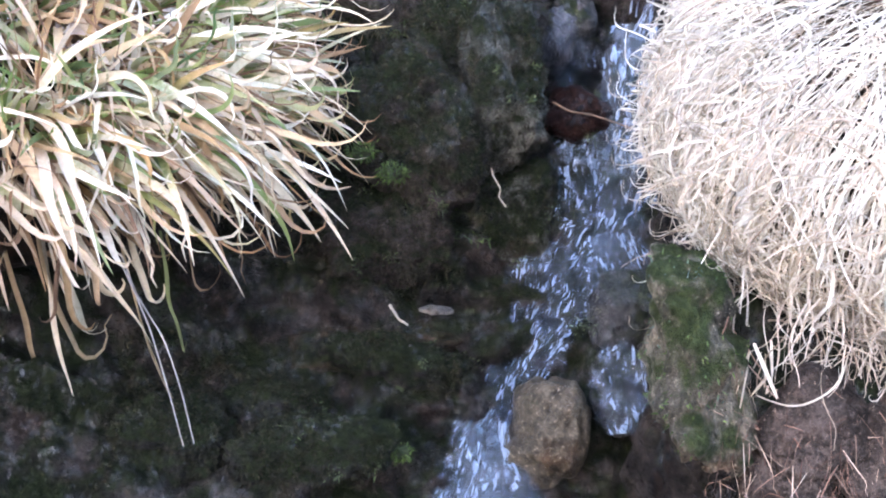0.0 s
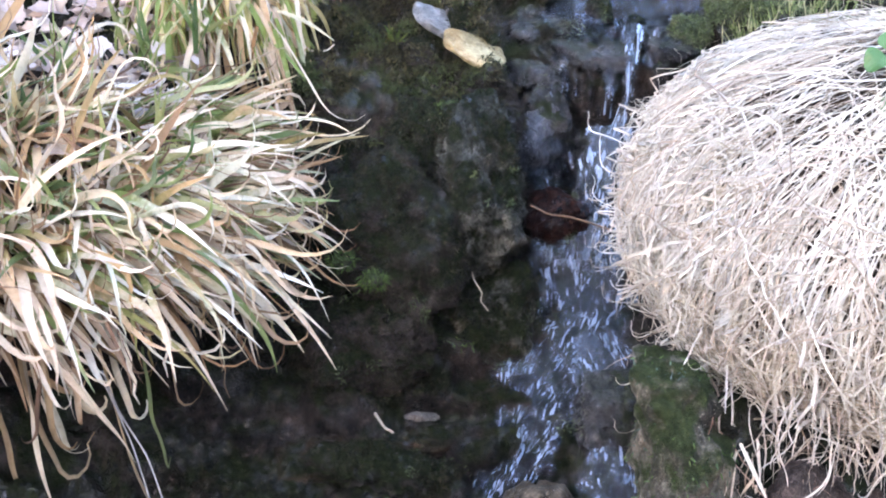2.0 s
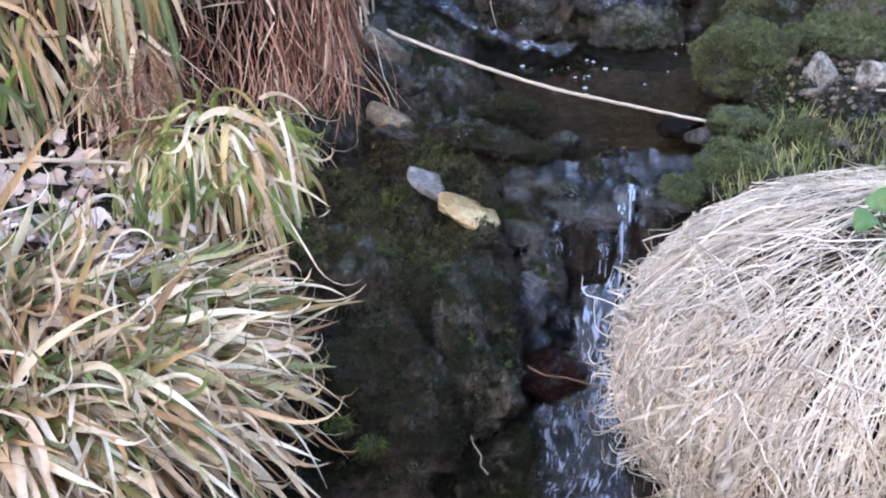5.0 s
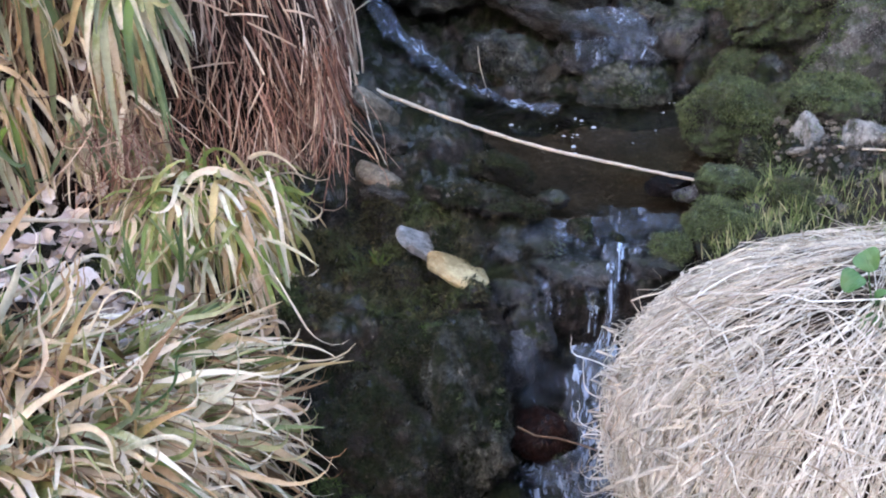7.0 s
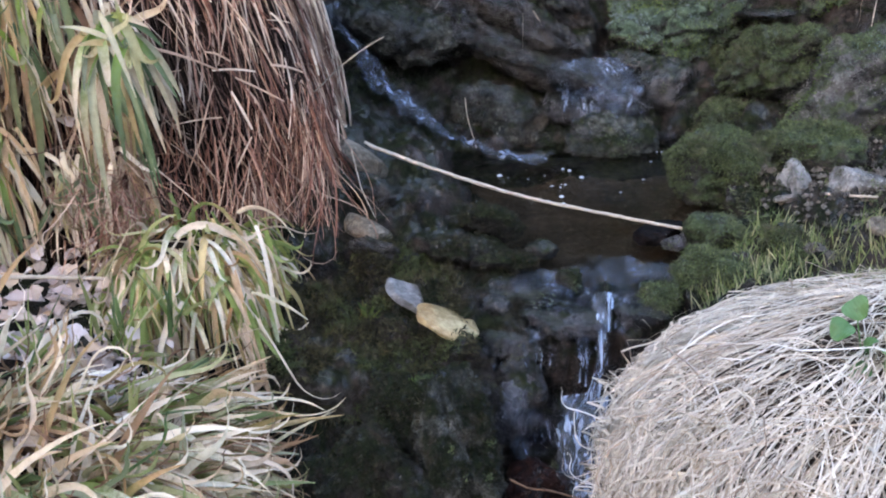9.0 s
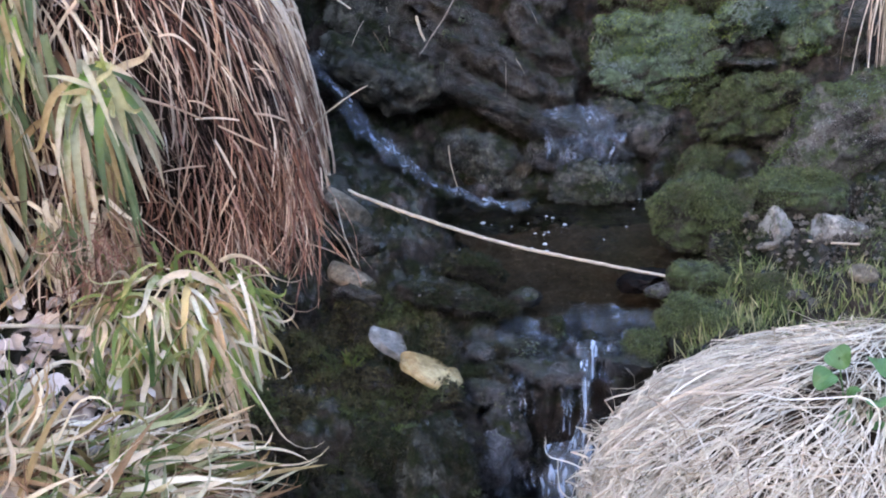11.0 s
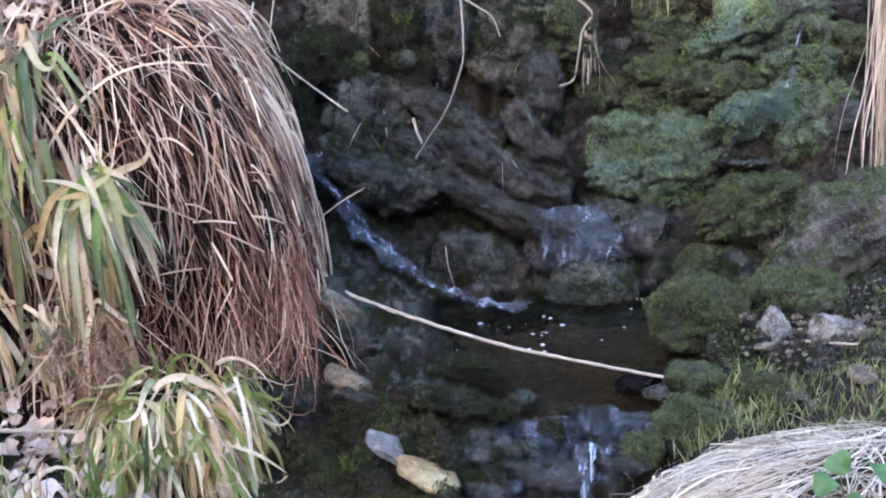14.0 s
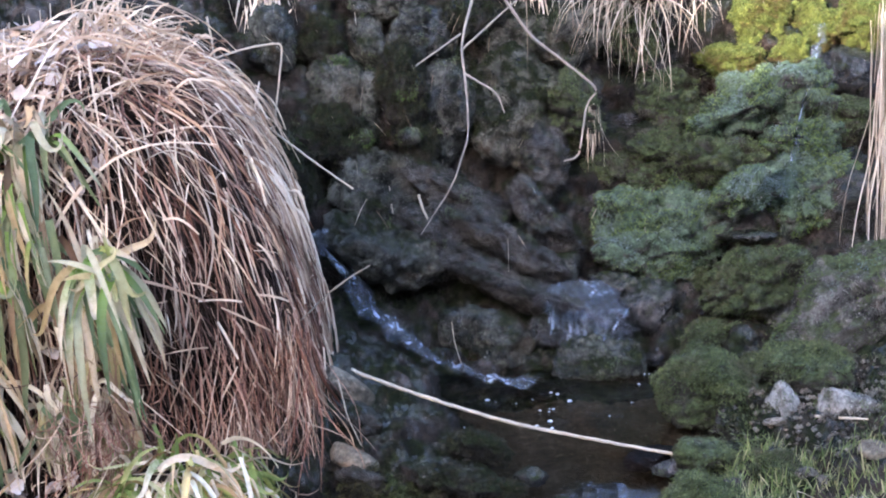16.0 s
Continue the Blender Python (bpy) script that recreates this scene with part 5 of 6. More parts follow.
def stem_ways(root, out, amount, jitter):
    fan = smooth01(-0.7, -0.25, root[:, 0]) * (-0.12 + 0.16 * smooth01(0.7, 0.95, root[:, 2]))
    return unit(out * 0.03 + np.stack([fan, 0 * fan, 0 * fan - 1.0], 1) + locked(root, 220, amount) + rng.normal(0, jitter, root.shape))


# inner stems toned dark, standing in for the shade behind the curtain
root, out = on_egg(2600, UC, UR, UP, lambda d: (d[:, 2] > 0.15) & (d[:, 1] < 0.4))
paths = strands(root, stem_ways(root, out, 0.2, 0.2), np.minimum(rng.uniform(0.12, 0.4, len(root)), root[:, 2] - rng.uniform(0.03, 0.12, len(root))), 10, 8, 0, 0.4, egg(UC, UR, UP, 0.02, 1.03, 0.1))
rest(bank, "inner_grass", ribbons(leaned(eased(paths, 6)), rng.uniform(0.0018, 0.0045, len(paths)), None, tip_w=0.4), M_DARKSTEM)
# the curtain of long stems
root, out = on_egg(2900, UC, UR, UP, lambda d: (d[:, 2] > 0.2) & (d[:, 1] < 0.4) & ((d[:, 0] > -0.1) | (rng.random(len(d)) < 0.4)))
paths = strands(root + out * 0.02, stem_ways(root, out, 0.12, 0.17), np.minimum(rng.uniform(0.06, 0.24, len(root)), root[:, 2] - rng.uniform(0.03, 0.12, len(root))), 9, 4, rng.choice([0, 0, 0, 1.5], len(root)), rng.choice([0.05, 0.15, 0.6], len(root))[:, None], egg(UC, UR, UP, 0.04, 1.05, 0.1))
# stems rooted low get darker red-brown tones, painting the lower curtain's shade
low_rooted = (root[:, 2] < rng.uniform(0.35, 0.7, len(root)))
rest(bank, "hanging_grass", ribbons(leaned(eased(paths[~low_rooted], 6)), rng.uniform(0.0025, 0.0065, (~low_rooted).sum()), None, tip_w=0.5), M_BROWNGRASS)
rest(bank, "old_grass", ribbons(leaned(eased(paths[low_rooted], 4)), rng.uniform(0.0025, 0.006, low_rooted.sum()), None, tip_w=0.5), M_RUSSET)
# pale straws fanning out from the crown
root, out = on_egg(520, UC, UR, UP, lambda d: (d[:, 2] > 0.55) & (d[:, 1] < 0.4) & (d[:, 0] > -0.35))
paths = strands(root + out * 0.03, stem_ways(root, out, 0.22, 0.3), rng.uniform(0.06, 0.28, len(root)), 8, 4, 0, rng.choice([0.05, 0.15, 0.6], len(root))[:, None], egg(UC, UR, UP, 0.075, 1.1, 0.1))
rest(bank, "straw", ribbons(leaned(eased(paths, 6)), rng.uniform(0.004, 0.008, len(root)), None, tip_w=0.5), M_PALESTRAW)
root, out = on_egg(150, UC, UR, UP, lambda d: (d[:, 2] > 0.5) & (d[:, 1] < 0.3) & (d[:, 0] < 0.35))
way = rng.normal((0.25, -0.1, -0.2), 0.7, root.shape)
way = unit(way - out * (way * out).sum(1)[:, None])
paths = strands(root + out * 0.04, way, rng.uniform(0.2, 0.55, 150), 12, 1.5, 0, 0.1, egg(UC, UR, UP, 0.08, 1.1, 0.1))
blade_parts(bank, "stem", leaned(eased(paths, 6)), rng.uniform(0.004, 0.008, 150), None, M_PALESTRAW, tip_w=0.5)
# broken straws lying across the curtain
root, out = on_egg(460, UC, UR, UP, lambda d: (d[:, 2] > 0.25) & (d[:, 1] < 0.2))
way = rng.normal((0.05, 0, -0.7), 0.5, root.shape)
way = unit(way - out * (way * out).sum(1)[:, None])
paths = strands(root + out * 0.045, way, rng.uniform(0.04, 0.17, 460), 7, 2, 0, 0.2, egg(UC, UR, UP, 0.06, 1.08, 0.1))
rest(bank, "broken_straw", ribbons(leaned(eased(paths, 6)), rng.uniform(0.003, 0.0065, 460), None, tip_w=0.7), M_PALESTRAW)
# strap leaves of wood-rush down its face
leaf_push = egg(UC, UR, UP, 0.1, 1.16, 0.1)
heart, hout = on_egg(1200, UC, UR, UP, lambda d: (d[:, 2] > 0.1) & (d[:, 1] < -0.1))
here = (heart[:, 0] < -0.47 - 0.25 * np.clip(heart[:, 2] - 0.62, 0, 1) - 0.02 * (heart[:, 2] < 0.5)) & (heart[:, 0] > -0.98) & (heart[:, 2] > 0.22) & (heart[:, 2] < 0.84)
order = np.concatenate([np.flatnonzero(here & (heart[:, 2] > 0.6))[:26], np.flatnonzero(here & (heart[:, 2] <= 0.6))[:30]])
heart, hout = heart[order], hout[order]
paths, out = rosette_leaves(heart + hout * 0.05, hout, 8, (0.14, 0.3), (0.02, -0.25, -0.25), leaf_push, (5, 11), 1.0, 0.75, (0, 0, 2.4, -2.0), 0.5)
n_green = 160
rest(bank, "foliage", ribbons(leaned(eased(paths[n_green:])), rng.uniform(0.009, 0.018, len(paths) - n_green), out[n_green:], twist=0.45), M_DRYRUSH)
blade_parts(bank, "leaf", leaned(eased(paths[:n_green])), rng.uniform(0.012, 0.019, n_green), out[:n_green], M_ROSETTE, twist=0.4)
# the green rosette on its face
heart = np.array([[-0.44, 2.62, 0.6]])
paths, out = rosette_leaves(heart, np.array([[0.05, -1.0, 0.2]]), 34, (0.12, 0.36), (0.06, -0.5, 0.1), None, (9, 16), 0.6, 0.6, (0, 0, 0, 2.0), 0.12)
blade_parts(bank, "rosette_leaf", leaned(eased(paths)), rng.uniform(0.013, 0.02, 34), out, M_ROSETTE, twist=0.3)
paths, out = rosette_leaves(heart + np.array([[0, -0.03, 0.02]]), np.array([[0.05, -1.0, 0.4]]), 12, (0.06, 0.12), (0, -0.3, 0.2), None, (3, 9), 0.4, 0.5)
blade_parts(bank, "heart_leaf", leaned(eased(paths)), rng.uniform(0.01, 0.014, 12), out, M_CLUMP, twist=0.3)
# tangled brown roots hanging over the shelf
root = rng.normal((-0.54, 2.63, 0.27), (0.05, 0.03, 0.06), (240, 3))
way = unit(rng.normal((0, -0.1, -0.8), 0.6, (240, 3)))
paths = strands(root, way, rng.uniform(0.06, 0.22, 240), 16, 4, rng.choice([2.0, -2.0, 0], 240), 2.6)
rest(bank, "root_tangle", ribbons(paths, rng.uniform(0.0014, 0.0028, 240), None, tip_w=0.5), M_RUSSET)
# dark stems hanging low at the corner of the bank
root = np.stack([rng.uniform(-0.34, -0.11, 520), rng.uniform(2.74, 2.86, 520), rng.uniform(0.2, 0.42, 520)], 1)
paths = strands(root, unit(rng.normal((0, -0.03, -1), 0.12, (520, 3))), np.maximum(root[:, 2] - rng.uniform(0.03, 0.14, 520), 0.06), 12, 4, rng.choice([0, 0, 0.7, -0.7], 520), 0.7)
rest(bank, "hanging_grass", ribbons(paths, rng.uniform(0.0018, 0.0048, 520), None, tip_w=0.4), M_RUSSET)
# fine roots at the corner of the bank
root = rng.normal((-0.26, 2.74, 0.2), (0.03, 0.03, 0.04), (160, 3))
paths = strands(root, unit(rng.normal((0.05, -0.15, -1), 0.25, (160, 3))), rng.uniform(0.1, 0.26, 160), 12, 4, rng.choice([2.0, -2.0, 0], 160), 0.9)
rest(bank, "root_tangle", ribbons(paths, 0.0025, None, tip_w=0.5), M_BROWNGRASS)


# straw clumps hanging from the top of the far wall
def straw_clump(place, spread, count, lengths, lean, label, jitter=0.25, material=M_STRAWSTEM, wide=0.008, waves=(0.1, 0.4, 0.8)):
    place = np.array(place)
    ob = tagged(new("straw_clump", egg_mesh("straw_clump", place, (spread * 1.2, spread, spread * 0.7), M_SOIL, cuts=14)), label, "grass")
    root = rng.normal(place, (spread, spread * 0.6, spread * 0.5), (count, 3))
    way = unit(rng.normal(lean, jitter, (count, 3)))
    paths = strands(root, way, rng.uniform(*lengths, count), 14, 7, 0, rng.choice(waves, count)[:, None])
    rest(ob, "straw", ribbons(paths, rng.uniform(0.3 * wide, wide, count), None, tip_w=0.3), material)


straw_clump((1.45, 3.52, 0.9), 0.028, 360, (0.2, 0.75), (0.03, -0.02, -1), "long bleached straw hanging down the wall", 0.05, M_DULLGRASS, 0.0055, (0.03, 0.08, 0.2))
straw_clump((0.88, 4.05, 0.98), 0.11, 240, (0.08, 0.32), (-0.4, -0.3, -0.35), "dry straw drooping over the wall top", 0.55, M_DULLGRASS, 0.004)
straw_clump((0.7, 3.9, 0.63), 0.009, 26, (0.08, 0.2), (0, 0, -1), "withered straw wisp stuck to the wall", 0.12, M_DULLGRASS, 0.005)
straw_clump((0.6, 4.2, 1.0), 0.05, 60, (0.06, 0.18), (-0.1, -0.5, -0.3), "short dry grass over the wall top")
straw_clump((-0.25, 4.25, 0.99), 0.05, 60, (0.06, 0.16), (0, -0.5, -0.5), "short dry grass over the wall top")
straw_clump((0.52, 3.93, 0.47), 0.006, 6, (0.05, 0.14), (0, 0, -1), "withered straw wisp stuck to the wall", 0.2, M_DULLGRASS, 0.002)


# fresh grass on the bank beside the pool
count = 4200
root = np.stack([rng.uniform(0.62, 1.4, count), rng.uniform(2.05, 2.72, count), np.zeros(count)], 1)
root[:, 2] = [floor_at(x, y) for x, y, _ in root]
paths = strands(root, unit(rng.normal((0, -0.1, 1), 0.35, (count, 3))), rng.uniform(0.012, 0.05, count) + 0.03 * (rng.random(count) > 0.9), 8, rng.uniform(2, 9, count), 0, 0.1)
v, f, uv = ribbons(paths, rng.uniform(0.002, 0.0035, count), None)
tagged(new("fresh_grass", mesh_of("fresh_grass", v, f, M_GRASS, uv)), "short fresh green grass on the stream bank", "grass", kind="stuff")


# dead leaves on the shelf of the bank
def dead_leaf_mesh(seed):
    r = np.random.default_rng(seed)
    n = 10
    s = np.linspace(0, 1, n)
    w = 0.42 * np.sin(np.pi * s ** 0.8) * (1 + 0.22 * np.sin(s * 15 + seed)) + 0.02
    bend, cup = r.uniform(-1.2, 1.2), r.uniform(0.2, 0.7)
    mid = np.stack([s - 0.5, 0.06 * np.sin(s * 4 + seed), 0.25 * bend * (s - 0.5) ** 2], 1)
    lift = np.stack([0 * s, 0 * s, w * cup], 1)
    side = np.stack([0 * s, w, 0 * s], 1)
    v = np.stack([mid - side + lift, mid - side * 0.5 + lift * 0.3, mid, mid + side * 0.5 + lift * 0.35, mid + side + lift * r.uniform(0.3, 1)], 1).reshape(-1, 3)
    v[:, 2] += 0.05 * lumps(v, 5, 2, seed)
    i = np.arange(n * 5).reshape(n, 5)
    f = np.stack([i[:-1, :-1], i[:-1, 1:], i[1:, 1:], i[1:, :-1]], -1).reshape(-1, 4)
    uv = np.stack(np.broadcast_arrays(np.linspace(0, 1, 5)[None], s[:, None]), -1).reshape(-1, 2)
    return mesh_of("dead_leaf", v, f, M_LITTER, uv, smooth=True)


leaf_shapes = [dead_leaf_mesh(k) for k in range(7)]


def dead_leaf(x, y, z, size, label="crumpled pale brown dead leaf on the bank"):
    ob = new("dead_leaf", leaf_shapes[rng.integers(7)])
    ob.matrix_world = pose(x, y, z, *(rng.normal(0, 25, 2)), rng.uniform(0, 360)) @ Matrix.Diagonal((size, size, size, 1))
    return tagged(ob, label, "leaf", group="dead leaves on the bank")


def litter_places(shelf, tussock_share, bank_share):
    for _ in range(shelf):
        x, y = rng.uniform(-1.05, -0.42), rng.uniform(2.28, 2.72)
        yield (x, y, floor_at(x, y) + rng.uniform(0.02, 0.1)), "crumpled pale brown dead leaf on the bank"
    for _ in range(tussock_share):
        p0, o0 = on_egg(1, LC, LR, 2.3, lambda d: (d[:, 2] > 0.4) & (d[:, 1] > -0.5))
        yield p0[0] + o0[0] * rng.uniform(0.02, 0.07), "crumpled brown dead leaf caught among rush leaves"
    for _ in range(bank_share):
        p0, o0 = on_egg(1, UC, UR, UP, lambda d: (d[:, 2] > 0.4) & (d[:, 1] < 0.2) & (d[:, 0] < 0.2))
        yield p0[0] + o0[0] * rng.uniform(0.02, 0.06), "crumpled brown dead leaf caught among dry stems"


for place, label in litter_places(150, 80, 110):
    dead_leaf(*place, rng.uniform(0.03, 0.06), label)
# the smaller crumbs of leaf below and between them
lv, lf, lu = [], [], []
shape_v = [np.array([v.co[:] for v in me.vertices]) for me in leaf_shapes]
shape_f = np.array([q.vertices[:] for q in leaf_shapes[0].polygons])
shape_uv = np.stack(np.broadcast_arrays(np.linspace(0, 1, 5)[None], np.linspace(0, 1, 10)[:, None]), -1).reshape(-1, 2)
for place, _ in litter_places(520, 420, 260):
    turn = np.array(Euler(tuple(rng.normal(0, 0.6, 2)) + (rng.uniform(0, 6.28),)).to_matrix())
    lf.append(shape_f + 50 * len(lv))
    lv.append(shape_v[rng.integers(7)] * rng.uniform(0.015, 0.04) @ turn.T + np.array(place) - np.array([0, 0, 0.015]))
    lu.append(shape_uv)
tagged(new("leaf_litter", mesh_of("leaf_litter", np.concatenate(lv), np.concatenate(lf), M_LITTER, np.concatenate(lu), smooth=True)), "crumbled pale brown leaf litter on the bank", "litter", kind="stuff")


# herb with round leaves in the bleached tussock
def herb():
    ob = tagged(new("herb", None), "small green herb with round leaves in dry grass", "plant")
    ob.location = (0.655, 1.62, 0.372)
    spots = [(0.615, 1.64, 0.455), (0.62, 1.595, 0.42), (0.65, 1.585, 0.415), (0.605, 1.58, 0.39), (0.645, 1.57, 0.395), (0.67, 1.62, 0.45), (0.59, 1.62, 0.435)]
    for k, c in enumerate(spots):
        a = np.linspace(0, 2 * np.pi, 18, endpoint=False)
        r = 0.021 * (1 + 0.1 * np.sin(3 * a + k)) * rng.uniform(0.75, 1.15)
        ring = np.stack([r * np.cos(a), r * np.sin(a) * 0.85, 0.006 * np.cos(2 * a + k)], 1)
        v = np.concatenate([[(0, 0, -0.004)], ring * 0.55 + [0, 0, 0.001], ring])
        f = [(0, 1 + i, 1 + (i + 1) % 18) for i in range(18)]
        f += [(1 + i, 19 + i, 19 + (i + 1) % 18) for i in range(18)] + [(1 + i, 19 + (i + 1) % 18, 1 + (i + 1) % 18) for i in range(18)]
        turn = np.array(Euler((radians(rng.normal(35, 18)), radians(rng.normal(-10, 18)), rng.uniform(0, 6))).to_matrix())
        w = v @ turn.T + np.array(c) - np.array((0.63, 1.62, 0.4))
        under(ob, new("leaf", mesh_of("leaf", w, f, M_HERB, v[:, :2] * 20 + 0.5, smooth=True)))
    for c in spots[:5]:
        q = np.linspace((0, 0, -0.06), np.array(c) - np.array((0.63, 1.62, 0.4)), 6)
        v, f, uv = tube(q, 0.0012, 5)
        under(ob, new("stalk", mesh_of("stalk", v, f, M_HERB, uv, smooth=True)))


herb()


# ---- sticks, roots and stalks ----
def stick(name, path, radius, label, taper=0.7, material=None, parent=None):
    path = np.array(path, float)
    s = np.r_[0, np.cumsum(np.linalg.norm(np.diff(path, axis=0), axis=1))]
    t = np.linspace(0, s[-1], max(10, 7 * len(path)))
    c = np.stack([np.interp(t, s, path[:, i]) for i in range(3)], 1)
    for _ in range(3):
        c[1:-1] = (c[:-2] + 2 * c[1:-1] + c[2:]) / 4
    c[1:-1] += 0.1 * radius * np.random.default_rng(len(path)).normal(0, 1, c[1:-1].shape)
    v, f, uv = tube(c, radius, 7, taper)
    ob = new(name, mesh_of(name, v, f, material or M_TWIG, uv, smooth=True))
    if parent:
        return under(parent, ob)
    return tagged(ob, label, "stick")


stick("stick", [(-0.14, 3.08, 0.245), (-0.036, 3.035, 0.201), (0.066, 2.99, 0.168), (0.166, 2.935, 0.145), (0.264, 2.887, 0.122), (0.361, 2.848, 0.103), (0.457, 2.817, 0.088), (0.552, 2.783, 0.074), (0.66, 2.745, 0.06)], 0.0052, "long pale bare stick lying across the pool")
stick("twig", [(-0.16, 2.95, 0.34), (-0.125, 2.933, 0.374), (-0.07, 2.901, 0.432), (-0.017, 2.884, 0.473), (0.027, 2.871, 0.499)], 0.002, "thin pale stalk sticking out of the bank")
stick("twig", [(-0.25, 3.45, 0.75), (-0.169, 3.393, 0.691), (-0.088, 3.344, 0.631), (-0.002, 3.293, 0.573)], 0.003, "straight pale stalk sticking out of the bank")
stick("bent_stalk", [(-0.36, 3.48, 0.88), (-0.241, 3.502, 0.906), (-0.16, 3.509, 0.914), (-0.155, 3.509, 0.91), (-0.168, 3.498, 0.838), (-0.19, 3.48, 0.72)], 0.003, "bent dry stalk on top of the bank")
stick("bent_stalk", [(-0.338, 3.502, 0.989), (-0.332, 3.499, 0.947), (-0.325, 3.48, 0.88)], 0.003, "short dry stalk on top of the bank")
stick("bent_stalk", [(-0.06, 2.83, 0.26), (-0.044, 2.791, 0.183), (-0.018, 2.767, 0.125)], 0.0015, "thin pale stalk hanging from the bank")
stick("grey_stick", [(-0.95, 2.51, 0.16), (-0.701, 2.52, 0.149), (-0.55, 2.526, 0.13)], 0.006, "grey weathered stick lying on dead leaves")
stick("dry_stalk", [(-0.52, 1.7, -0.15), (-0.494, 1.652, -0.195), (-0.444, 1.589, -0.235), (-0.413, 1.523, -0.283), (-0.388, 1.451, -0.33)], 0.0015, "thin dry stalk hanging below the rush tussock", material=M_ROOT)
stick("dry_stalk", [(-0.53, 1.7, -0.14), (-0.503, 1.663, -0.18), (-0.466, 1.598, -0.219), (-0.43, 1.514, -0.287), (-0.404, 1.446, -0.33)], 0.0015, "thin dry stalk hanging below the rush tussock", material=M_ROOT)
stick("twig", [(0.231, 3.46, 0.156), (0.234, 3.44, 0.107), (0.256, 3.44, 0.02)], 0.0013, "small bare twig standing by the falling water")
stick("twig", [(0.95, 2.9, 0.07), (1.031, 2.845, 0.075), (1.12, 2.79, 0.085)], 0.004, "bare twig lying on the gravel bank")

root_one = stick("tree_root", [(0.404, 4.060, 1.035), (0.327, 3.945, 0.824), (0.332, 3.877, 0.704), (0.329, 3.815, 0.585), (0.270, 3.761, 0.454), (0.173, 3.705, 0.336)], 0.0048, "pale forked root hanging down the dark wall", 0.25, M_ROOT)
root_one["category"] = "root"
stick("side_root", [(0.330, 3.959, 0.855), (0.235, 3.928, 0.800), (0.139, 3.894, 0.746)], 0.0035, "", 0.5, M_ROOT, root_one)
stick("side_root", [(0.326, 3.943, 0.808), (0.421, 3.964, 0.881), (0.517, 3.991, 0.953)], 0.0035, "", 0.6, M_ROOT, root_one)
stick("side_root", [(0.331, 3.904, 0.748), (0.419, 3.867, 0.692), (0.434, 3.836, 0.639)], 0.0035, "", 0.5, M_ROOT, root_one)
root_two = stick("tree_root", [(0.405, 3.909, 1.029), (0.522, 3.877, 0.844), (0.613, 3.855, 0.770), (0.706, 3.827, 0.688), (0.667, 3.828, 0.658), (0.638, 3.802, 0.502), (0.595, 3.808, 0.496)], 0.005, "pale crooked root hanging over the wall", 0.5, M_ROOT)
root_two["category"] = "root"
stick("rootlet", [(0.171, 3.684, 0.455), (0.180, 3.674, 0.417), (0.192, 3.666, 0.389)], 0.004, "short dark rootlet on the wall")
stick("rootlet", [(-0.097, 1.866, -0.411), (-0.081, 1.849, -0.431), (-0.064, 1.842, -0.439)], 0.003, "pale broken rootlet on wet rock")
stick("rootlet", [(0.09, 2.03, -0.222), (0.094, 2.03, -0.241), (0.108, 2.02, -0.262), (0.104, 2.015, -0.277), (0.118, 2.005, -0.293)], 0.0016, "pale crooked rootlet on mossy rock")
stick("twig", [(0.2, 2.07, -0.105), (0.228, 2.03, -0.099), (0.262, 2.0, -0.085), (0.3, 1.98, -0.088), (0.35, 1.9, -0.06)], 0.002, "thin brown twig caught over the cascade", material=M_WITHERED)

# straw blades tucked by the mossy rock
root = rng.normal((0.41, 1.28, 0.0), (0.02, 0.02, 0.03), (16, 3))
paths = strands(root, unit(rng.normal((-0.1, -0.25, -0.9), 0.25, (16, 3))), rng.uniform(0.05, 0.12, 16), 10, 3, 0, 0.1)
v, f, uv = ribbons(paths, rng.uniform(0.003, 0.007, 16), None)
tagged(new("straw_wisp", mesh_of("straw_wisp", v, f, M_STRAWSTEM, uv)), "golden dry straw beside the mossy rock", "grass", kind="stuff")

# gravel on the bank
gr = np.random.default_rng(5)
gv, gf = [], []
cube = np.array([(1, 0, 0), (-1, 0, 0), (0, 1, 0), (0, -1, 0), (0, 0, 1), (0, 0, -1)], float)
octa = [(0, 2, 4), (2, 1, 4), (1, 3, 4), (3, 0, 4), (2, 0, 5), (1, 2, 5), (3, 1, 5), (0, 3, 5)]
for _ in range(1500):
    x, y = gr.normal(1.12, 0.13), gr.normal(2.95, 0.13)
    if x < 0.85:
        continue
    n = len(gv)
    gv += list(cube * gr.uniform(0.003, 0.01, 3) * gr.uniform(0.7, 1.2, (6, 1)) + np.array([x, y, floor_at(x, y) + 0.002]))
    gf += [tuple(n + q for q in t) for t in octa]
tagged(new("gravel", mesh_of("gravel", gv, gf, M_GRAVEL)), "loose pale wet gravel beside the pool", "gravel", kind="stuff")


# upright green shoots among the dead leaves
def sprout(x, y, z, count, label, material, lengths):
    ob = tagged(new("sprout", None), label, "plant")
    ob.location = (x, y, z)
    root = rng.normal(0, 0.012, (count, 3))
    paths = strands(root, unit(rng.normal((0.05, -0.15, 1), 0.4, (count, 3))), rng.uniform(*lengths, count), 10, rng.uniform(1, 5, count), 0, 0.08)
    blade_parts(ob, "leaf", paths, rng.uniform(0.007, 0.012, count), None, material)


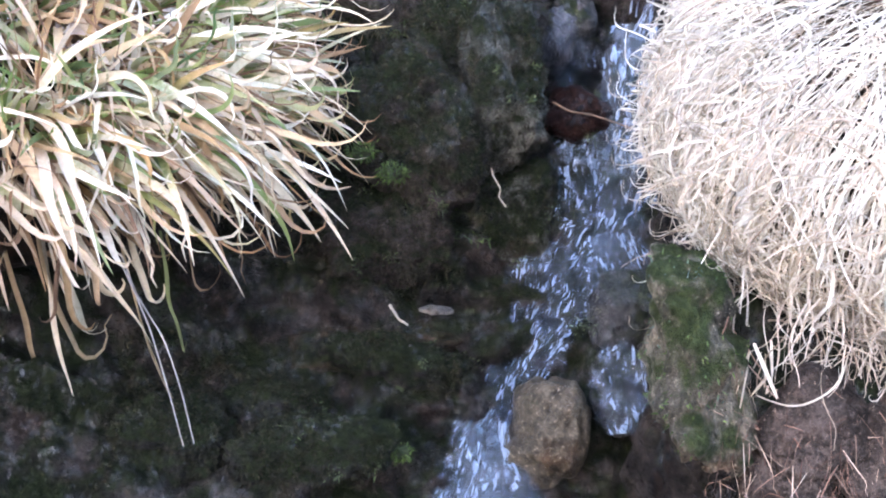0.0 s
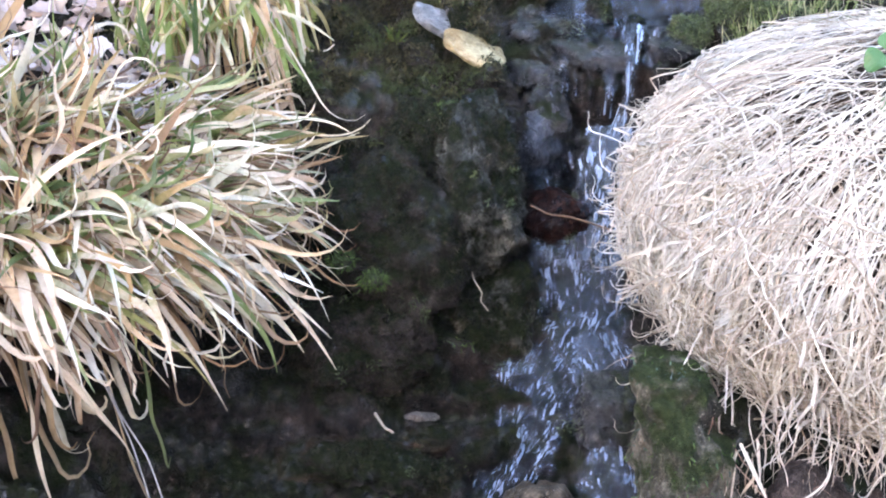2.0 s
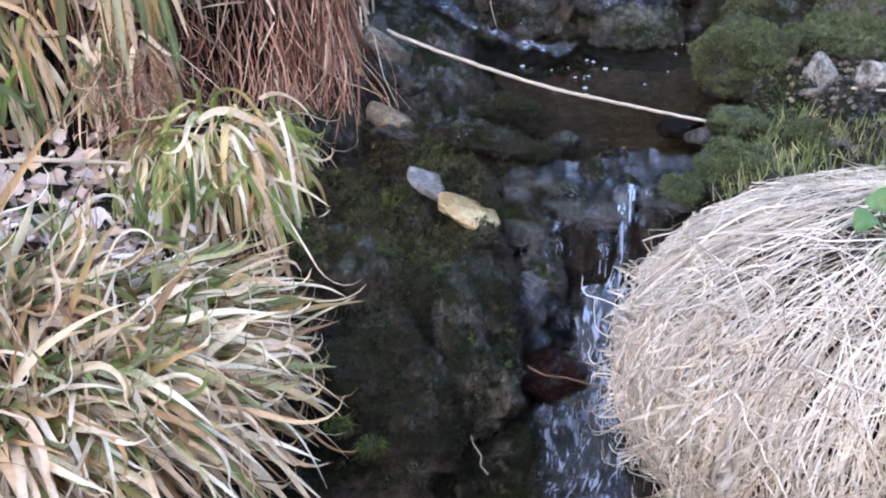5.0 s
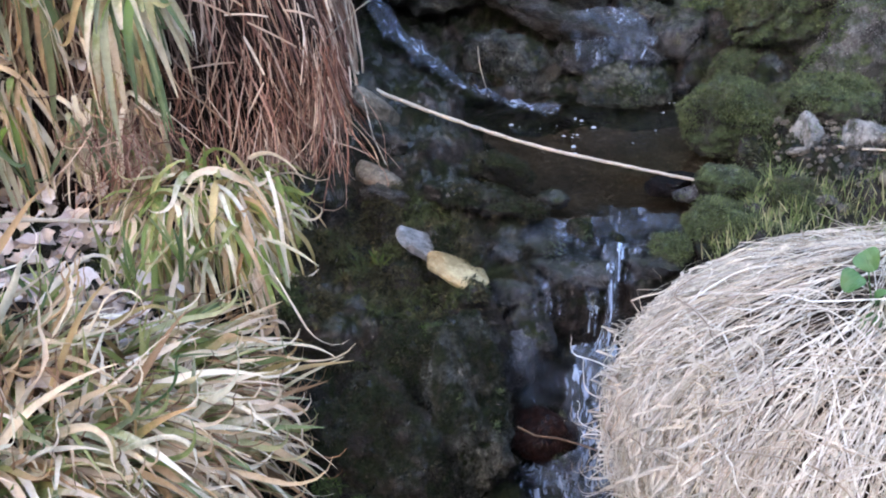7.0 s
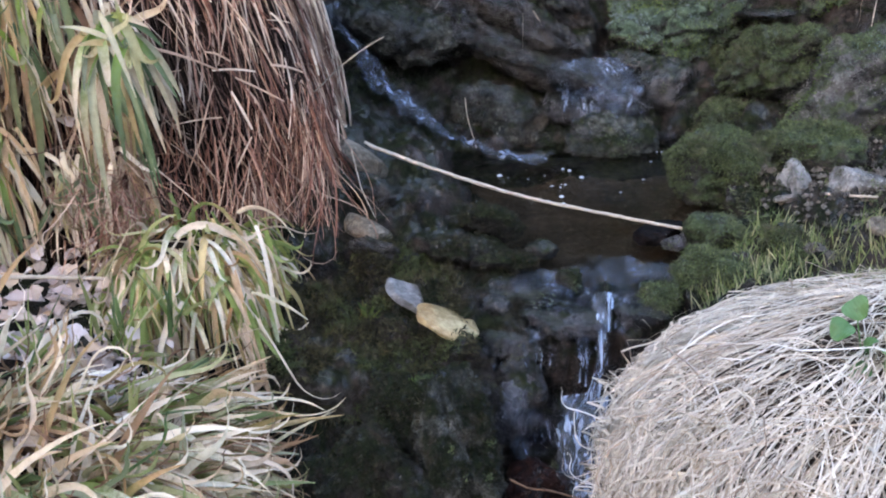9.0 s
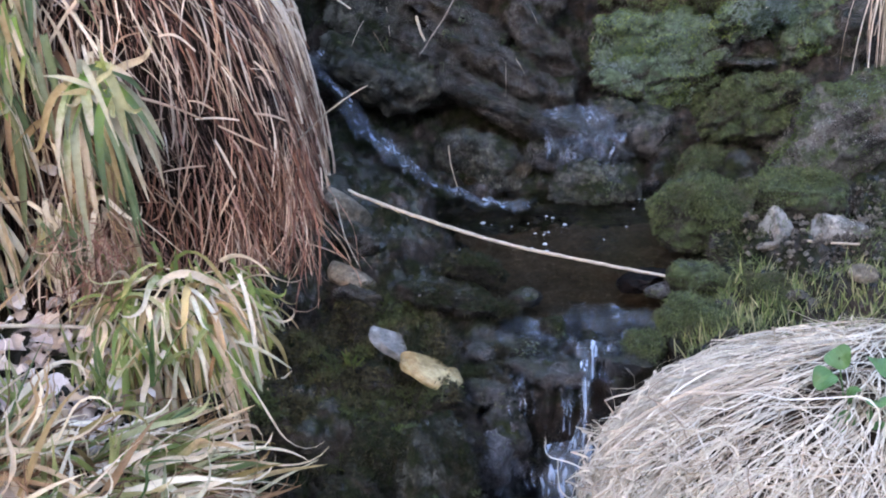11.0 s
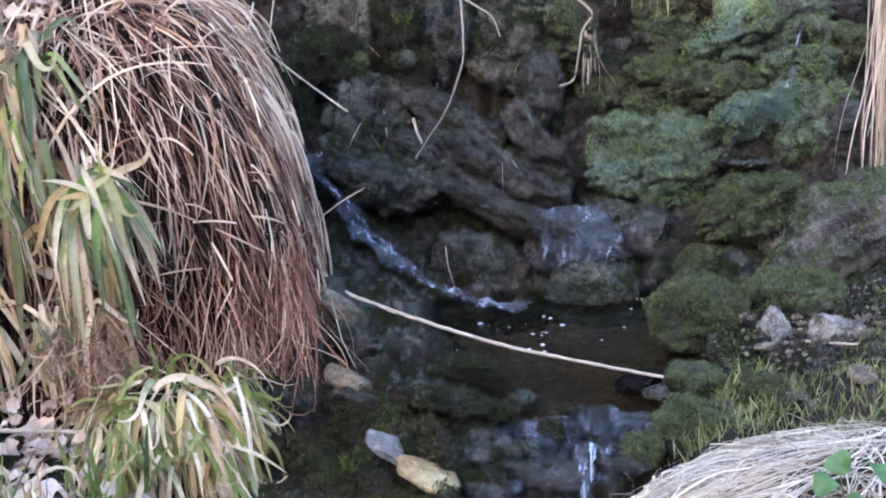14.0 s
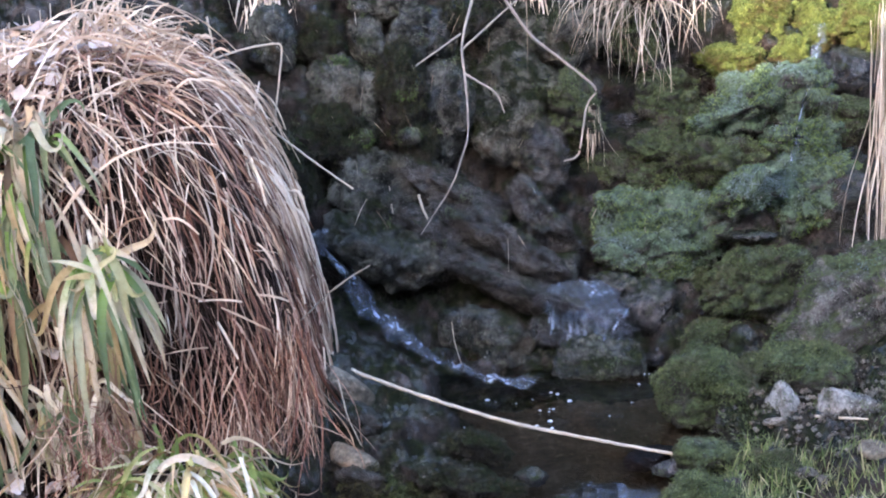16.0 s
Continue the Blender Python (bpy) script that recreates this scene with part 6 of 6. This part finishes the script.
sprout(-0.04, 2.5, 0.012, 12, "small yellowing tuft on the mossy shelf", M_SHOOTGOLD, (0.02, 0.05))
sprout(-0.5, 2.3, 0.09, 18, "fresh green rush shoot among dead leaves", M_RUSHGREEN, (0.06, 0.16))
sprout(-0.41, 2.38, 0.09, 8, "olive upright rush shoot among dead leaves", M_RUSHGREEN, (0.1, 0.18))
sprout(-0.72, 2.0, 0.1, 16, "fresh green rush shoot in the tussock", M_RUSHGREEN, (0.06, 0.16))
sprout(-0.7, 1.8, 0.02, 16, "fresh green rush shoot in the tussock", M_RUSHGREEN, (0.06, 0.16))
sprout(-0.78, 1.92, 0.09, 22, "bright green rush shoot at the tussock edge", M_GREENSHOOT, (0.08, 0.2))
sprout(-0.72, 1.78, 0.03, 22, "bright green rush shoot at the tussock edge", M_GREENSHOOT, (0.08, 0.2))
sprout(-0.45, 2.05, 0.06, 12, "bright green rush shoot at the tussock edge", M_GREENSHOOT, (0.06, 0.16))
sprout(-0.62, 2.2, 0.13, 12, "fresh green rush shoot in the tussock", M_RUSHGREEN, (0.06, 0.14))


# short moss on the bed and banks
def ground_moss(x0, x1, y0, y1, count, material, label, seed, sparse=0.0):
    q = np.stack([rng.uniform(x0, x1, count), rng.uniform(y0, y1, count)], 1)
    i, j = np.searchsorted(gx, q[:, 0]), np.searchsorted(gy, q[:, 1])
    base = pts.reshape(ny, nx, 3)[j, i]
    n = nrm.reshape(ny, nx, 3)[j, i]
    keep = lumps(base, 6, 3, seed) + 0.2 * lumps(base, 20, 2, seed) > sparse
    base, n = base[keep] + rng.normal(0, 0.004, (keep.sum(), 3)), n[keep]
    way = unit(n + rng.normal(0, 0.5, n.shape) + np.array([0, 0, -0.2]))
    paths = strands(base, way, rng.uniform(0.006, 0.018, len(base)), 3, 25, 0, 0.1)
    v, f, uv = ribbons(paths, 0.0026, None, root_w=0.8, tip_w=0.3)
    tagged(new("moss", mesh_of("moss", v, f, material, uv)), label, "moss", kind="stuff")


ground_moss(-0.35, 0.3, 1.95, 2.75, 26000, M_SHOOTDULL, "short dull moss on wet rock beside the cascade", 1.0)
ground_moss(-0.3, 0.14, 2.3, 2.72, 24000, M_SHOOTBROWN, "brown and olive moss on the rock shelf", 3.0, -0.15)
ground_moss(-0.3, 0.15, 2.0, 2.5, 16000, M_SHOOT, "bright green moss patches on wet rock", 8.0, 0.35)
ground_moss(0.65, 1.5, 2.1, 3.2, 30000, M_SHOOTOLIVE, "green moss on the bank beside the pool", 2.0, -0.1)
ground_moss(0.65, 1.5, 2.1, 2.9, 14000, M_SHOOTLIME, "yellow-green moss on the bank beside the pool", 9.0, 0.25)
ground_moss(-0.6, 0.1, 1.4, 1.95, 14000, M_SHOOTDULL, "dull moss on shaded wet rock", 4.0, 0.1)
ground_moss(0.7, 1.6, 3.4, 4.3, 20000, M_SHOOTOLIVE, "green moss on the dripping wall", 5.0, 0.3)
ground_moss(-0.4, 0.7, 3.7, 4.35, 16000, M_SHOOTDULL, "dull moss on the dark wall", 6.0, 0.15)


# cushions of fresh moss
def moss_cushion(place, radius):
    place = np.array(place)
    ob = tagged(new("moss_cushion", egg_mesh("moss_cushion", place, (radius, radius * 0.45, radius * 0.7), M_MOSS, cuts=12)), "small cushion of fresh green moss on rock", "moss", group="moss cushions")
    q, o = on_egg(int(420000 * radius * radius), place, (radius, radius * 0.45, radius * 0.7), 2.0, lambda d: d[:, 1] < 0.4)
    q = q + rng.normal(0, 0.3 * radius, (len(q), 1)) * unit(rng.normal(0, 1, q.shape)) * np.array([1, 0.6, 0.6])
    paths = strands(q, unit(o + rng.normal(0, 0.5, q.shape)), rng.uniform(0.004, 0.012, len(q)), 3, 20, 0, 0.1)
    rest(ob, "moss", ribbons(paths, 0.0024, root_w=0.8, tip_w=0.3), M_SHOOTLIME)


for place, radius in (((0.053, 2.315, -0.06), 0.045), ((0.007, 2.06, -0.165), 0.026), ((-0.02, 2.03, -0.205), 0.03), ((-0.147, 2.03, -0.185), 0.022), ((-0.09, 2.0, -0.21), 0.024), ((-0.05, 2.15, -0.14), 0.02), ((0.009, 2.45, -0.03), 0.022), ((-0.082, 1.6, -0.515), 0.024), ((-0.139, 1.61, -0.485), 0.018), ((0.026, 3.91, 0.575), 0.03), ((0.161, 3.825, 0.59), 0.024), ((-0.025, 4.075, 0.775), 0.025), ((0.162, 3.86, 0.71), 0.024)):
    moss_cushion(place, radius)


# small tufts of moss and caught straw on the faces of the stones
skin = np.concatenate(SKIN)


def on_stones(box, count):
    x0, x1, y0, y1, z0, z1 = box
    s = skin[(skin[:, 0] > x0) & (skin[:, 0] < x1) & (skin[:, 1] > y0) & (skin[:, 1] < y1) & (skin[:, 2] > z0) & (skin[:, 2] < z1)]
    s = s[rng.choice(len(s), count)]
    return s[:, :3], s[:, 3:]


def moss_tufts(box, count, each, label, material=M_SHOOTLIME):
    q, o = on_stones(box, count)
    size = np.repeat(rng.uniform(0.004, 0.014, count), each)[:, None]
    q, o = np.repeat(q, each, 0) + rng.normal(0, 1, (count * each, 3)) * size, np.repeat(o, each, 0)
    paths = strands(q, unit(o + rng.normal(0, 0.6, q.shape)), rng.uniform(0.004, 0.012, len(q)), 3, 20, 0, 0.1)
    v, f, uv = ribbons(paths, 0.0022, None, root_w=0.8, tip_w=0.3)
    tagged(new("moss", mesh_of("moss", v, f, material, uv)), label, "moss", kind="stuff")


moss_tufts((-0.4, 0.75, 3.4, 4.4, 0.3, 1.2), 90, 50, "scattered olive moss tufts on the dark wall", M_SHOOTOLIVE)
moss_tufts((-0.3, 0.4, 1.4, 2.6, -0.8, 0.1), 46, 40, "scattered green moss tufts beside the cascade", M_SHOOTOLIVE)
moss_tufts((0.6, 1.6, 2.6, 3.6, -0.1, 0.5), 60, 50, "yellow-green moss tufts on the bank stones", M_SHOOTOLIVE)
q, o = on_stones((-0.4, 0.85, 3.4, 4.4, 0.3, 1.2), 70)
paths = strands(q + o * 0.004, unit(o * 0.4 + rng.normal((0, -0.1, -0.8), 0.4, q.shape)), rng.uniform(0.02, 0.1, len(q)), 10, 6, 0, 0.25)
v, f, uv = ribbons(paths, rng.uniform(0.001, 0.0022, len(q)), None, tip_w=0.4)
tagged(new("caught_straw", mesh_of("caught_straw", v, f, M_DULLGRASS, uv)), "bits of dry straw caught on the wall", "straw", kind="stuff")
# root fibres on the earth face below the bleached tussock
q, o = on_stones((0.36, 1.1, 1.0, 1.7, -0.7, 0.2), 170)
paths = strands(q + o * 0.003, unit(o * 0.5 + rng.normal((0, -0.1, -0.7), 0.6, q.shape)), rng.uniform(0.02, 0.09, len(q)), 10, 4, rng.choice([2.0, -2.0, 0], len(q)), 0.6)
v, f, uv = ribbons(paths, rng.uniform(0.0008, 0.0018, len(q)), None, tip_w=0.4)
tagged(new("root_fibre", mesh_of("root_fibre", v, f, M_BROWNGRASS, uv)), "pale root fibre on the earth face of the bank", "roots", kind="stuff")

# long loose blades lying across the bleached tussock
root, out = on_egg(300, TC, TR, 2.2, lambda d: (d[:, 2] > -0.3) & (d[:, 1] < 0.5))
way = rng.normal((-0.35, -0.35, -0.1), (0.6, 0.5, 0.4), root.shape)
way = unit(way - out * ((way * out).sum(1) - 0.12)[:, None])
paths = strands(root + out * rng.uniform(0.01, 0.045, (300, 1)), way, rng.uniform(0.12, 0.42, 300), 22, rng.uniform(2, 9, 300), rng.choice([0, 0, 1.5, -1.5, 3.0, -3.0], 300), rng.choice([0.1, 0.3, 0.9], 300)[:, None], egg(TC, TR, 2.2, 0.05, 1.1, -0.4), 6)
rest(tussock, "crossing_grass", ribbons(paths, rng.uniform(0.002, 0.0052, 300), out, tip_w=0.4), M_PALEGRASS)
